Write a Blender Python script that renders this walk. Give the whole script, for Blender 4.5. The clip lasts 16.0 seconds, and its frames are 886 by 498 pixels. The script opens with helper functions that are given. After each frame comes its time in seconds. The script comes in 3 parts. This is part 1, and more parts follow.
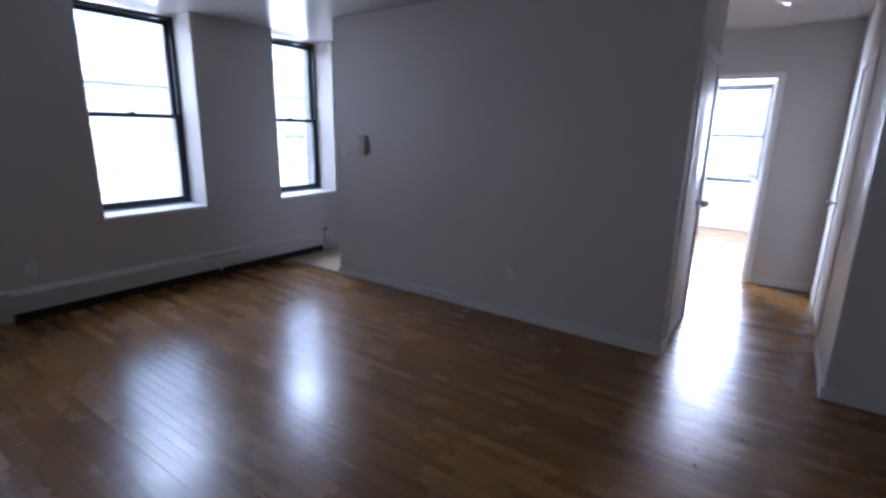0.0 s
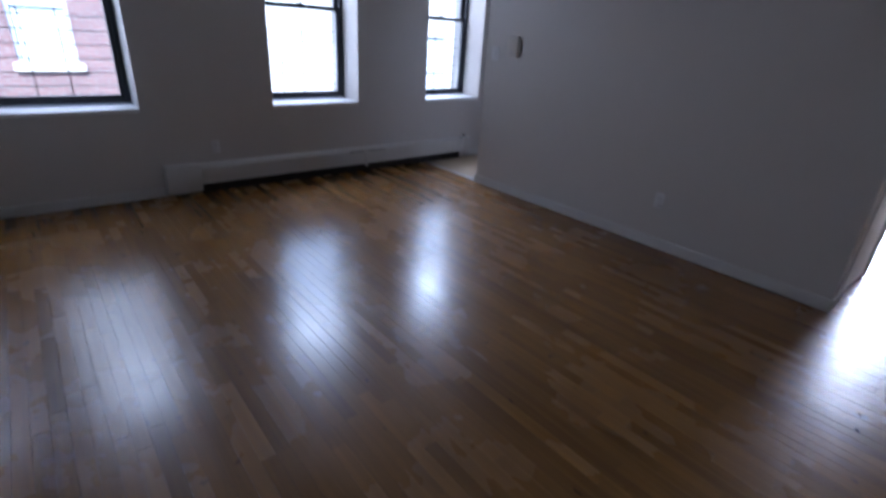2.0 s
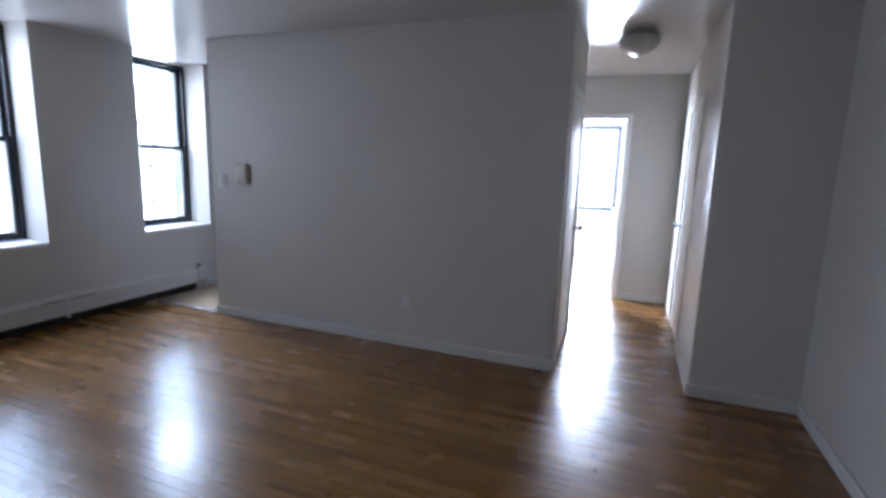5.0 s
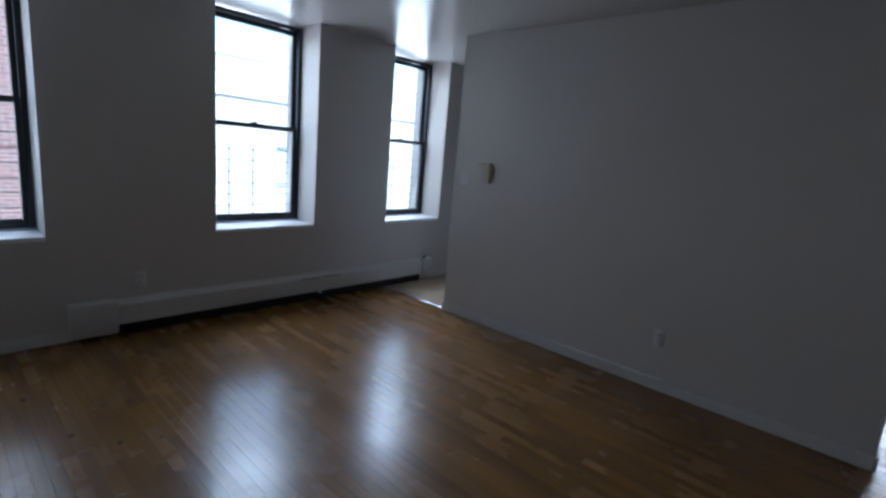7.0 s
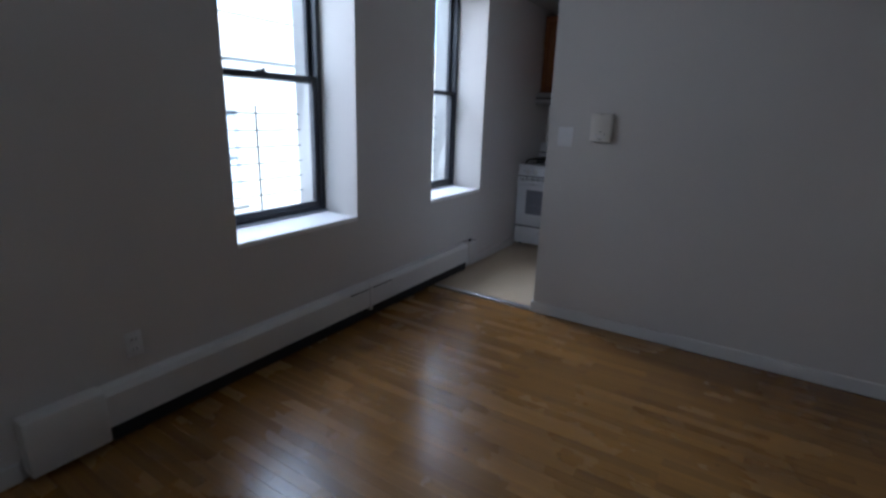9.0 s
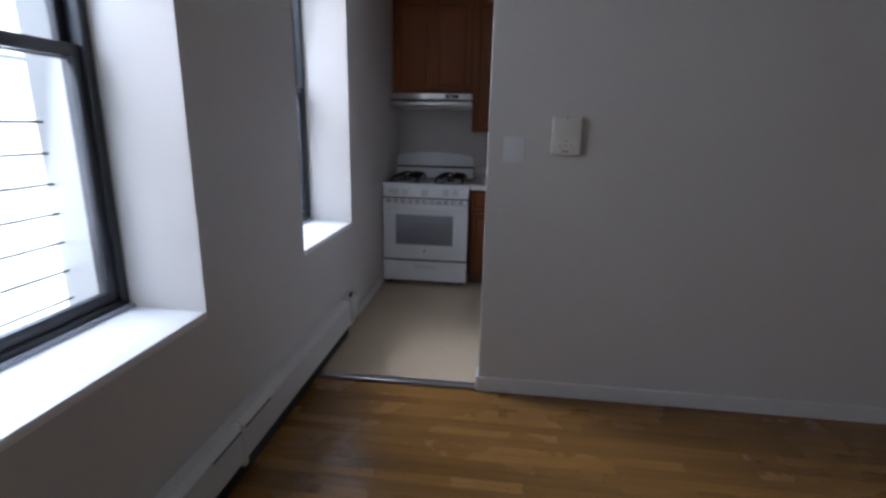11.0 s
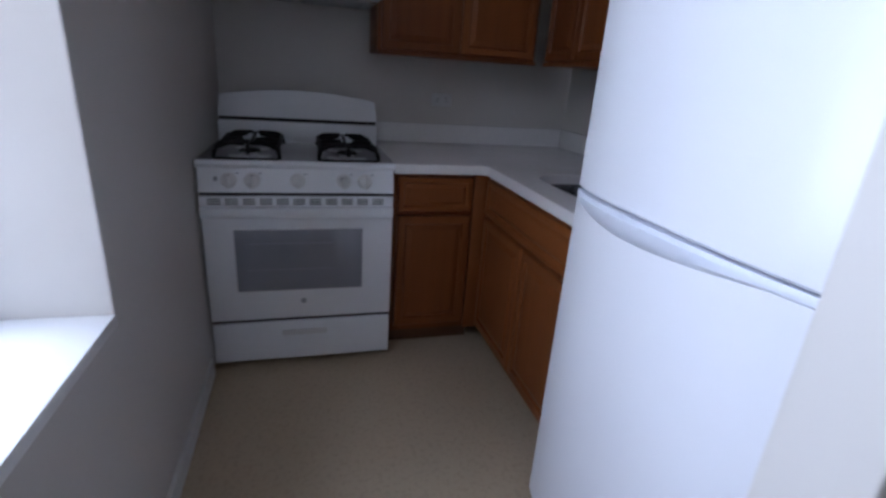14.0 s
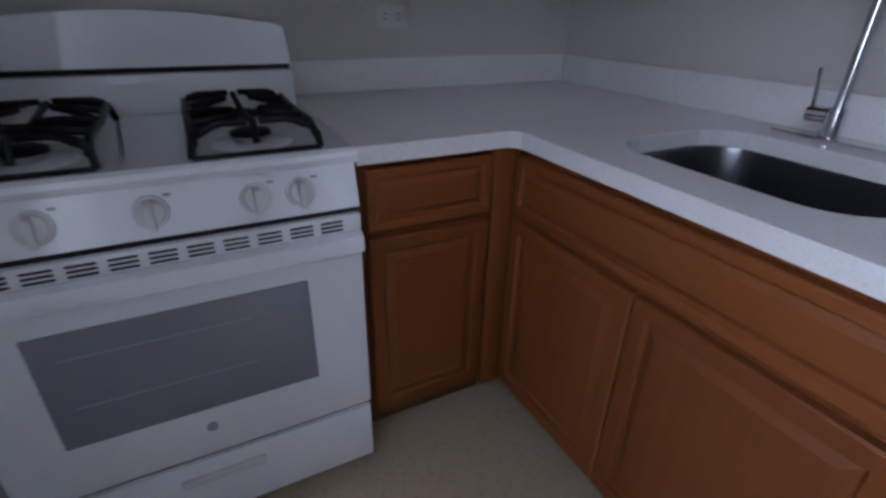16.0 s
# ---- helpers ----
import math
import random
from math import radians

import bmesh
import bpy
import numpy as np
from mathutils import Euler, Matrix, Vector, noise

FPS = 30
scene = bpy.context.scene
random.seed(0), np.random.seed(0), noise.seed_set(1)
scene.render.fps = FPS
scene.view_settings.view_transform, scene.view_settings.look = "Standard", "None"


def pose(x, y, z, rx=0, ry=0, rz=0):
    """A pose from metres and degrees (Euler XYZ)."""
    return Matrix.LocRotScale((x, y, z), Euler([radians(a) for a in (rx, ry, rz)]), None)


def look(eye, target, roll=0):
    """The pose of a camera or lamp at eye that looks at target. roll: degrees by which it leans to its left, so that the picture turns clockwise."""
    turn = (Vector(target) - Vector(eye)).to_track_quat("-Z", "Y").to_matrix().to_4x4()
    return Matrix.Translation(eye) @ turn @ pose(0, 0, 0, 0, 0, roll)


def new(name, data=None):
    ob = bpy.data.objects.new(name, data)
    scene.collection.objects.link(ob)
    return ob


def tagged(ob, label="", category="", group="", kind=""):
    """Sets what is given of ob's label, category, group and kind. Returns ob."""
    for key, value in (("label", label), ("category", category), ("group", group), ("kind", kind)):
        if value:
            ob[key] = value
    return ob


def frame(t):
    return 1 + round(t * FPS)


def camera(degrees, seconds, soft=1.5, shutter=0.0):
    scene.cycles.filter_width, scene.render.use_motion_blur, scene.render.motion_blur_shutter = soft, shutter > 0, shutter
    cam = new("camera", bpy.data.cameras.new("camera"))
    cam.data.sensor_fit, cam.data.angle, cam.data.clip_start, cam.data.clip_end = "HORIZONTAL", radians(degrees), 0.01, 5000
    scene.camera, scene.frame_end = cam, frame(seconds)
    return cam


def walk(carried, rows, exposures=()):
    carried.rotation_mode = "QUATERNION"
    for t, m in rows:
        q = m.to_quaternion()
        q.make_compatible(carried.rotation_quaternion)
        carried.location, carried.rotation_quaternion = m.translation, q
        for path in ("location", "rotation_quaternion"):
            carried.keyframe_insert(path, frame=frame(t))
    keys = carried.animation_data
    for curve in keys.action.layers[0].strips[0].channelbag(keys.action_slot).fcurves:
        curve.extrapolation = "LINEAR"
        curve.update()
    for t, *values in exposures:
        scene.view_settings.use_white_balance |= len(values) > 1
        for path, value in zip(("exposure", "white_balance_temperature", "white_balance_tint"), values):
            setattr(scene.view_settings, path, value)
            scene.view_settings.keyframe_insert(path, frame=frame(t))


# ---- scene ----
cam = camera(85, 16.0, soft=2.8, shutter=0.4)
PATH = [
    (0, pose(4.747, -0.040, 1.526, 76.21, 0, 35.05) @ pose(0, 0, 0, 0, 0, 1.11)),
    (0.5, pose(4.710, -0.067, 1.520, 76.53, 0, 41.57) @ pose(0, 0, 0, 0, 0, 1.14)),
    (1, pose(4.681, -0.102, 1.547, 75.91, 0, 48.90) @ pose(0, 0, 0, 0, 0, 1.01)),
    (1.5, pose(4.683, -0.130, 1.479, 73.74, 0, 52.36) @ pose(0, 0, 0, 0, 0, 2.18)),
    (2, pose(4.635, -0.145, 1.444, 66.06, 0, 49.15) @ pose(0, 0, 0, 0, 0, 3.66)),
    (2.5, pose(4.639, -0.158, 1.370, 60.23, 0, 42.64) @ pose(0, 0, 0, 0, 0, 4.53)),
    (3, pose(4.629, -0.121, 1.373, 57.94, 0, 31.48) @ pose(0, 0, 0, 0, 0, 4.72)),
    (3.5, pose(4.666, -0.078, 1.401, 59.67, 0, 22.98) @ pose(0, 0, 0, 0, 0, 4.42)),
    (4, pose(4.649, -0.092, 1.447, 66.62, 0, 17.31) @ pose(0, 0, 0, 0, 0, 4.26)),
    (4.2, pose(4.649, -0.102, 1.468, 69.78, 0, 16.64) @ pose(0, 0, 0, 0, 0, 3.81)),
    (6.3, pose(4.545, 0.006, 1.498, 88.49, 0, 35.10) @ pose(0, 0, 0, 0, 0, 0.33)),
    (6.5, pose(4.407, 0.004, 1.524, 83.01, 0, 40.88) @ pose(0, 0, 0, 0, 0, 3.14)),
    (7, pose(4.000, -0.000, 1.500, 78.98, 0, 42.13) @ pose(0, 0, 0, 0, 0, 4.95)),
    (7.5, pose(3.598, -0.057, 1.500, 77.93, 0, 44.97) @ pose(0, 0, 0, 0, 0, 2.07)),
    (8, pose(3.031, -0.010, 1.494, 78.08, 0, 50.31) @ pose(0, 0, 0, 0, 0, 2.06)),
    (8.5, pose(2.604, 0.022, 1.458, 74.57, 0, 36.27) @ pose(0, 0, 0, 0, 0, 3.55)),
    (9, pose(2.190, 0.151, 1.431, 74.31, 0, 31.99) @ pose(0, 0, 0, 0, 0, 1.93)),
    (9.5, pose(1.827, 0.313, 1.425, 73.86, 0, 26.15) @ pose(0, 0, 0, 0, 0, 2.49)),
    (10, pose(1.531, 0.448, 1.444, 73.02, 0, 14.23) @ pose(0, 0, 0, 0, 0, 4.26)),
    (10.2, pose(1.433, 0.543, 1.415, 75.52, 0, 14.51) @ pose(0, 0, 0, 0, 0, 1.86)),
    (12.5, pose(0.545, 2.134, 1.397, 75.71, 0, -7.36) @ pose(0, 0, 0, 0, 0, 5.88)),
    (13, pose(0.525, 2.503, 1.365, 72.25, 0, -5.51) @ pose(0, 0, 0, 0, 0, 4.98)),
    (13.5, pose(0.445, 2.866, 1.328, 70.40, 0, -8.01) @ pose(0, 0, 0, 0, 0, 5.00)),
    (14, pose(0.418, 3.191, 1.279, 70.30, 0, -16.34) @ pose(0, 0, 0, 0, 0, 4.18)),
    (14.5, pose(0.447, 3.509, 1.272, 68.26, 0, -20.51) @ pose(0, 0, 0, 0, 0, 3.83)),
    (15, pose(0.429, 3.756, 1.227, 66.21, 0, -23.80) @ pose(0, 0, 0, 0, 0, 3.84)),
    (15.5, pose(0.390, 3.990, 1.226, 66.73, 0, -25.56) @ pose(0, 0, 0, 0, 0, 1.88)),
    (16, pose(0.471, 4.221, 1.188, 63.24, 0, -27.74) @ pose(0, 0, 0, 0, 0, 1.34)),
]
walk(cam, PATH, [
    (0, 2.35, 5200, 16), (1.5, 2.3, 5200, 15), (2.5, 2.4, 5200, 14), (3, 2.65, 5200, 12), (3.5, 3.1, 5300, 10), (4.2, 3.2, 5300, 9),
    (6.5, 2.1, 5250, 5), (8, 1.9, 5250, 4), (9, 2.1, 5350, 7), (9.5, 2.2, 5450, 9), (12.5, 2.5, 5750, 10), (13.3, 2.45, 5500, 10),
    (14.5, 2.4, 5500, 14), (16, 2.85, 5350, 12)]
)

# ---- light ----
world = bpy.data.worlds.new("sky")
scene.world = world
world.use_nodes = True
sky = world.node_tree.nodes.new("ShaderNodeTexSky")
sky.sky_type, sky.sun_disc = "NISHITA", False
sky.sun_elevation, sky.sun_rotation = radians(48), radians(115)
world.node_tree.links.new(sky.outputs[0], world.node_tree.nodes["Background"].inputs[0])
world.node_tree.nodes["Background"].inputs[1].default_value = 0.15
sun = new("sun", bpy.data.lights.new("sun", "SUN"))
sun.data.energy, sun.data.angle, sun.data.color = 4.5, radians(0.5), (1, 0.96, 0.9)
sun.matrix_world = look((8, -4, 10), (0, 0, 0))


def sky_window(x, y, z, w, h, target, watts):
    """Sky light that falls in through an opening."""
    ob = new("window_light", bpy.data.lights.new("window_light", "AREA"))
    ob.data.shape, ob.data.size, ob.data.size_y = "RECTANGLE", w, h
    ob.data.energy, ob.data.color = watts, (0.93, 0.92, 1.0)
    ob.matrix_world = look((x, y, z), target)


for y_mid, turn, high, level in ((0.07, -0.3, 8, 2.4), (2.09, -0.3, 14, 4.0), (3.87, -0.6, 24, 4.8)):
    # the open sky above the roofs opposite, and the lit facades, brightest to the north
    sky_window(-1.3, y_mid - turn, 3.0, 1.1, 1.0, (0.3, y_mid + turn, 0.6), high)
    sky_window(-0.62, y_mid, 1.70, 0.85, 1.7, (1.0, y_mid + 2 * turn, 1.35), level)
sky_window(3.95, 9.62, 1.55, 0.9, 1.5, (4.2, 8.3, 1.4), 65)
# extra lamp outside the added, unseen side window; brightens the bedroom
sky_window(2.1, 7.0, 1.7, 1.0, 1.95, (3.0, 7.0, 1.6), 115)


# ---- materials ----
def mat(name, col, rough=0.5, metal=0.0, vary=0.08, scale=3.0, grain=60.0, bump=0.1, coat=0.0, spec=0.5, gap=0.002):
    m = bpy.data.materials.new(name)
    m.use_nodes = True
    n, l = m.node_tree.nodes, m.node_tree.links
    b = n["Principled BSDF"]
    co = n.new("ShaderNodeTexCoord")
    big, fine = n.new("ShaderNodeTexNoise"), n.new("ShaderNodeTexNoise")
    big.inputs["Scale"].default_value, fine.inputs["Scale"].default_value = scale, grain
    big.inputs["Detail"].default_value = 5
    l.new(co.outputs["Object"], big.inputs["Vector"])
    l.new(co.outputs["Object"], fine.inputs["Vector"])
    mix = n.new("ShaderNodeMix")
    mix.data_type = "RGBA"
    mix.inputs["A"].default_value = (*[c * (1 - vary) for c in col], 1)
    mix.inputs["B"].default_value = (*[min(1, c * (1 + vary)) for c in col], 1)
    l.new(big.outputs["Fac"], mix.inputs["Factor"])
    l.new(mix.outputs["Result"], b.inputs["Base Color"])
    ro = n.new("ShaderNodeMapRange")
    ro.inputs["To Min"].default_value, ro.inputs["To Max"].default_value = max(0.02, rough - 0.07), rough + 0.07
    l.new(big.outputs["Fac"], ro.inputs["Value"])
    l.new(ro.outputs["Result"], b.inputs["Roughness"])
    b.inputs["Metallic"].default_value, b.inputs["Coat Weight"].default_value = metal, coat
    b.inputs["Specular IOR Level"].default_value = spec
    if bump:
        bp = n.new("ShaderNodeBump")
        bp.inputs["Strength"].default_value, bp.inputs["Distance"].default_value = bump, gap
        l.new(fine.outputs["Fac"], bp.inputs["Height"])
        l.new(bp.outputs["Normal"], b.inputs["Normal"])
    return m


def wood(name, dark, light, along, per_object=True, rough=0.3, size=1.0, coat=0.0, knots=0.0, ripple=0.0, spec=0.5):
    """Grained wood; along: the axis the grain runs on."""
    m = bpy.data.materials.new(name)
    m.use_nodes = True
    n, l = m.node_tree.nodes, m.node_tree.links
    b = n["Principled BSDF"]
    co, mp, gr = n.new("ShaderNodeTexCoord"), n.new("ShaderNodeMapping"), n.new("ShaderNodeTexNoise")
    mp.inputs["Scale"].default_value = [(1.5 if i == along else 34.0) * size for i in range(3)]
    l.new(co.outputs["Object"], mp.inputs["Vector"])
    if per_object:
        rnd = n.new("ShaderNodeObjectInfo").outputs["Random"]
    else:
        rnd = n.new("ShaderNodeNewGeometry").outputs["Random Per Island"]
    sh = n.new("ShaderNodeVectorMath")
    sh.operation = "SCALE"
    sh.inputs[0].default_value = (31, 17, 23)
    l.new(rnd, sh.inputs["Scale"])
    ad = n.new("ShaderNodeVectorMath")
    l.new(mp.outputs[0], ad.inputs[0])
    l.new(sh.outputs[0], ad.inputs[1])
    l.new(ad.outputs[0], gr.inputs["Vector"])
    gr.inputs["Scale"].default_value, gr.inputs["Detail"].default_value, gr.inputs["Distortion"].default_value = 1.0, 6, 0.6
    r2 = n.new("ShaderNodeMath")
    r2.operation = "MULTIPLY_ADD"
    r2.inputs[1].default_value, r2.inputs[2].default_value = 0.34, 0.03
    l.new(rnd, r2.inputs[0])
    fac = n.new("ShaderNodeMath")
    fac.operation, fac.use_clamp = "MULTIPLY_ADD", True
    fac.inputs[1].default_value = 0.55
    l.new(gr.outputs["Fac"], fac.inputs[0])
    l.new(r2.outputs[0], fac.inputs[2])
    ramp = n.new("ShaderNodeValToRGB")
    ramp.color_ramp.elements[0].color, ramp.color_ramp.elements[1].color = (*dark, 1), (*light, 1)
    l.new(fac.outputs[0], ramp.inputs[0])
    kn, kr, km = n.new("ShaderNodeTexNoise"), n.new("ShaderNodeMapRange"), n.new("ShaderNodeMix")
    kn.inputs["Scale"].default_value, kn.inputs["Detail"].default_value = 11, 2
    l.new(n.new("ShaderNodeNewGeometry").outputs["Position"], kn.inputs["Vector"])
    kr.inputs["From Min"].default_value, kr.inputs["From Max"].default_value = 0.70, 0.76
    l.new(kn.outputs["Fac"], kr.inputs["Value"])
    km.data_type = "RGBA"
    km.inputs["B"].default_value = (*[c * 0.35 for c in dark], 1)
    kr.inputs["To Max"].default_value = knots
    l.new(kr.outputs["Result"], km.inputs["Factor"])
    l.new(ramp.outputs[0], km.inputs["A"])
    l.new(km.outputs["Result"], b.inputs["Base Color"])
    wear = n.new("ShaderNodeTexNoise")
    wear.inputs["Scale"].default_value, wear.inputs["Detail"].default_value = 2.2, 6
    geo = n.new("ShaderNodeNewGeometry")
    l.new(geo.outputs["Position"], wear.inputs["Vector"])
    ro = n.new("ShaderNodeMapRange")
    ro.inputs["To Min"].default_value, ro.inputs["To Max"].default_value = rough - 0.08, rough + 0.08
    l.new(wear.outputs["Fac"], ro.inputs["Value"])
    vr = n.new("ShaderNodeMath")
    vr.operation = "MULTIPLY_ADD"
    vr.inputs[1].default_value = 0.03
    l.new(rnd, vr.inputs[0])
    l.new(ro.outputs["Result"], vr.inputs[2])
    l.new(vr.outputs[0], b.inputs["Roughness"])
    b.inputs["Coat Weight"].default_value, b.inputs["Coat Roughness"].default_value = coat, 0.16
    b.inputs["Specular IOR Level"].default_value = spec
    bp = n.new("ShaderNodeBump")
    bp.inputs["Strength"].default_value, bp.inputs["Distance"].default_value = 0.15, 0.001
    l.new(gr.outputs["Fac"], bp.inputs["Height"])
    if ripple:
        # strips cup and lie a little uneven, so that reflections break up
        wv, wm, wb = n.new("ShaderNodeTexNoise"), n.new("ShaderNodeMapping"), n.new("ShaderNodeBump")
        wm.inputs["Scale"].default_value = (3.0, 17.5, 1.0)
        l.new(geo.outputs["Position"], wm.inputs["Vector"])
        l.new(wm.outputs[0], wv.inputs["Vector"])
        wv.inputs["Scale"].default_value, wv.inputs["Detail"].default_value = 1.0, 3
        wb.inputs["Strength"].default_value, wb.inputs["Distance"].default_value = 1.0, ripple
        l.new(wv.outputs["Fac"], wb.inputs["Height"])
        l.new(wb.outputs["Normal"], bp.inputs["Normal"])
    l.new(bp.outputs["Normal"], b.inputs["Normal"])
    return m


def speckled(name, base, spot, scale, rough, amount=0.35):
    m = mat(name, base, rough, vary=0.06, bump=0.05)
    n, l = m.node_tree.nodes, m.node_tree.links
    co, vo = n.new("ShaderNodeTexCoord"), n.new("ShaderNodeTexNoise")
    vo.inputs["Scale"].default_value, vo.inputs["Detail"].default_value = scale, 8
    l.new(co.outputs["Object"], vo.inputs["Vector"])
    ra = n.new("ShaderNodeValToRGB")
    ra.color_ramp.elements[0].position, ra.color_ramp.elements[1].position = 0.5, 0.68
    l.new(vo.outputs["Fac"], ra.inputs[0])
    k = n.new("ShaderNodeMath")
    k.operation = "MULTIPLY"
    k.inputs[1].default_value = amount
    l.new(ra.outputs[0], k.inputs[0])
    mix = n.new("ShaderNodeMix")
    mix.data_type = "RGBA"
    b = n["Principled BSDF"]
    l.new(b.inputs["Base Color"].links[0].from_socket, mix.inputs["A"])
    mix.inputs["B"].default_value = (*spot, 1)
    l.new(k.outputs[0], mix.inputs["Factor"])
    l.new(mix.outputs["Result"], b.inputs["Base Color"])
    return m


def brick_material(name, c1, c2, mortar):
    m = bpy.data.materials.new(name)
    m.use_nodes = True
    n, l = m.node_tree.nodes, m.node_tree.links
    co, se, cb, br = n.new("ShaderNodeTexCoord"), n.new("ShaderNodeSeparateXYZ"), n.new("ShaderNodeCombineXYZ"), n.new("ShaderNodeTexBrick")
    l.new(co.outputs["Object"], se.inputs[0])
    l.new(se.outputs["Y"], cb.inputs["X"])
    l.new(se.outputs["Z"], cb.inputs["Y"])
    l.new(cb.outputs[0], br.inputs["Vector"])
    for key, v in (("Color1", c1), ("Color2", c2), ("Mortar", mortar)):
        br.inputs[key].default_value = (*v, 1)
    for key, v in (("Scale", 1), ("Brick Width", 0.21), ("Row Height", 0.072), ("Mortar Size", 0.009)):
        br.inputs[key].default_value = v
    st = n.new("ShaderNodeTexNoise")
    st.inputs["Scale"].default_value, st.inputs["Detail"].default_value = 1.3, 6
    l.new(co.outputs["Object"], st.inputs["Vector"])
    mx = n.new("ShaderNodeMix")
    mx.data_type, mx.blend_type = "RGBA", "MULTIPLY"
    mx.inputs["Factor"].default_value = 0.35
    l.new(br.outputs["Color"], mx.inputs["A"])
    l.new(st.outputs["Fac"], mx.inputs["B"])
    l.new(mx.outputs["Result"], n["Principled BSDF"].inputs["Base Color"])
    n["Principled BSDF"].inputs["Roughness"].default_value = 0.9
    bp = n.new("ShaderNodeBump")
    bp.inputs["Distance"].default_value = 0.01
    l.new(br.outputs["Fac"], bp.inputs["Height"])
    bp.invert = True
    l.new(bp.outputs["Normal"], n["Principled BSDF"].inputs["Normal"])
    return m


def glass_material():
    m = bpy.data.materials.new("window_glass")
    m.use_nodes = True
    n, l = m.node_tree.nodes, m.node_tree.links
    tr, gl, mx = n.new("ShaderNodeBsdfTransparent"), n.new("ShaderNodeBsdfGlossy"), n.new("ShaderNodeMixShader")
    tr.inputs[0].default_value = (0.93, 0.96, 0.96, 1)
    gl.inputs["Roughness"].default_value = 0.03
    mx.inputs[0].default_value = 0.05
    l.new(tr.outputs[0], mx.inputs[1])
    l.new(gl.outputs[0], mx.inputs[2])
    l.new(mx.outputs[0], n["Material Output"].inputs[0])
    return m


PAINT = mat("wall_paint", (0.53, 0.51, 0.475), 0.42, vary=0.05, scale=1.6, grain=28, bump=0.13, gap=0.003)
GLOSS_PAINT = mat("ceiling_paint", (0.58, 0.57, 0.545), 0.22, vary=0.04, scale=1.0, grain=14, bump=0.10, gap=0.004)
TRIM = mat("trim_paint", (0.76, 0.76, 0.75), 0.35, vary=0.03, grain=40, bump=0.08)
HEATER = mat("heater_enamel", (0.54, 0.53, 0.50), 0.45, vary=0.06, grain=50, bump=0.08)
BLACK = mat("black_aluminium", (0.012, 0.014, 0.02), 0.4, vary=0.2)
# for black parts, and for shade put into gaps and slots as colour
DARK = mat("black_parts_and_gap_shade", (0.01, 0.01, 0.01), 0.8, vary=0.2)
IRON = mat("cast_iron", (0.006, 0.006, 0.007), 0.5, vary=0.25, grain=200, bump=0.3, spec=0.3)
STEEL = mat("brushed_steel", (0.55, 0.55, 0.56), 0.3, metal=1.0, grain=120, bump=0.05)
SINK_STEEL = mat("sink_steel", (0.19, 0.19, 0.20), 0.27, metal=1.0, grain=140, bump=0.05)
CHROME = mat("chrome", (0.75, 0.76, 0.78), 0.1, metal=1.0, vary=0.03, bump=0)
ENAMEL = mat("white_enamel", (0.78, 0.80, 0.82), 0.14, vary=0.015, bump=0, coat=0.4)
FRIDGE = mat("fridge_white", (0.68, 0.69, 0.72), 0.2, vary=0.015, grain=160, bump=0.05)
BOARD = mat("baseboard_paint", (0.58, 0.575, 0.55), 0.38, vary=0.06, scale=6, grain=40, bump=0.1)
GREY = mat("grey_plastic", (0.30, 0.32, 0.36), 0.35, vary=0.05)
HANDLE = mat("lilac_grey_handle", (0.60, 0.63, 0.70), 0.3, vary=0.04)
OVEN_GLASS = mat("oven_glass", (0.22, 0.23, 0.26), 0.12, vary=0.05, bump=0, coat=0.5)
IVORY = mat("ivory_plastic", (0.62, 0.59, 0.53), 0.4, vary=0.03, bump=0.04)
WHITE = mat("white_plastic", (0.62, 0.62, 0.61), 0.35, vary=0.02, bump=0.03)
MILK = mat("milk_glass", (0.72, 0.71, 0.68), 0.15, vary=0.03, bump=0)
VINYL = speckled("beige_vinyl", (0.44, 0.355, 0.24), (0.27, 0.21, 0.14), 60, 0.42)
QUARTZ = speckled("white_quartz", (0.74, 0.73, 0.72), (0.5, 0.49, 0.48), 160, 0.22, 0.3)
PLANK_DARK, PLANK_LIGHT = (0.060, 0.027, 0.008), (0.325, 0.162, 0.036)
PLANK = wood("oak_plank", PLANK_DARK, PLANK_LIGHT, 0, True, 0.25, coat=0.12, knots=0.8, ripple=0.0013)
PLANK_FAR = wood("oak_plank_far", PLANK_DARK, PLANK_LIGHT, 0, False, 0.25, coat=0.12, knots=0.8, ripple=0.0013)
CAB_V = wood("cabinet_oak_upright", (0.105, 0.029, 0.007), (0.25, 0.080, 0.019), 2, True, 0.45, 0.8, spec=0.3)
CAB_H = wood("cabinet_oak_level", (0.105, 0.029, 0.007), (0.25, 0.080, 0.019), 0, True, 0.45, 0.8, spec=0.3)
CAB_DARK = mat("cabinet_toe_kick", (0.10, 0.04, 0.015), 0.5, vary=0.2)
BRICK = brick_material("red_brick", (0.20, 0.105, 0.10), (0.145, 0.075, 0.078), (0.25, 0.22, 0.22))
# brick made pale so facades glare: brightness put into the colour
GLARE_BRICK = brick_material("glare_brick", (0.72, 0.70, 0.67), (0.62, 0.60, 0.58), (0.6, 0.58, 0.55))
STONE = mat("limestone", (0.55, 0.53, 0.5), 0.8, vary=0.12)
FAR_GLASS = mat("far_pane", (0.50, 0.55, 0.60), 0.1, vary=0.1, bump=0)
FAR_BLIND = mat("far_blind", (0.62, 0.63, 0.62), 0.7, vary=0.08)
ASPHALT = mat("asphalt", (0.06, 0.06, 0.06), 0.9, vary=0.2)
GLASS = glass_material()


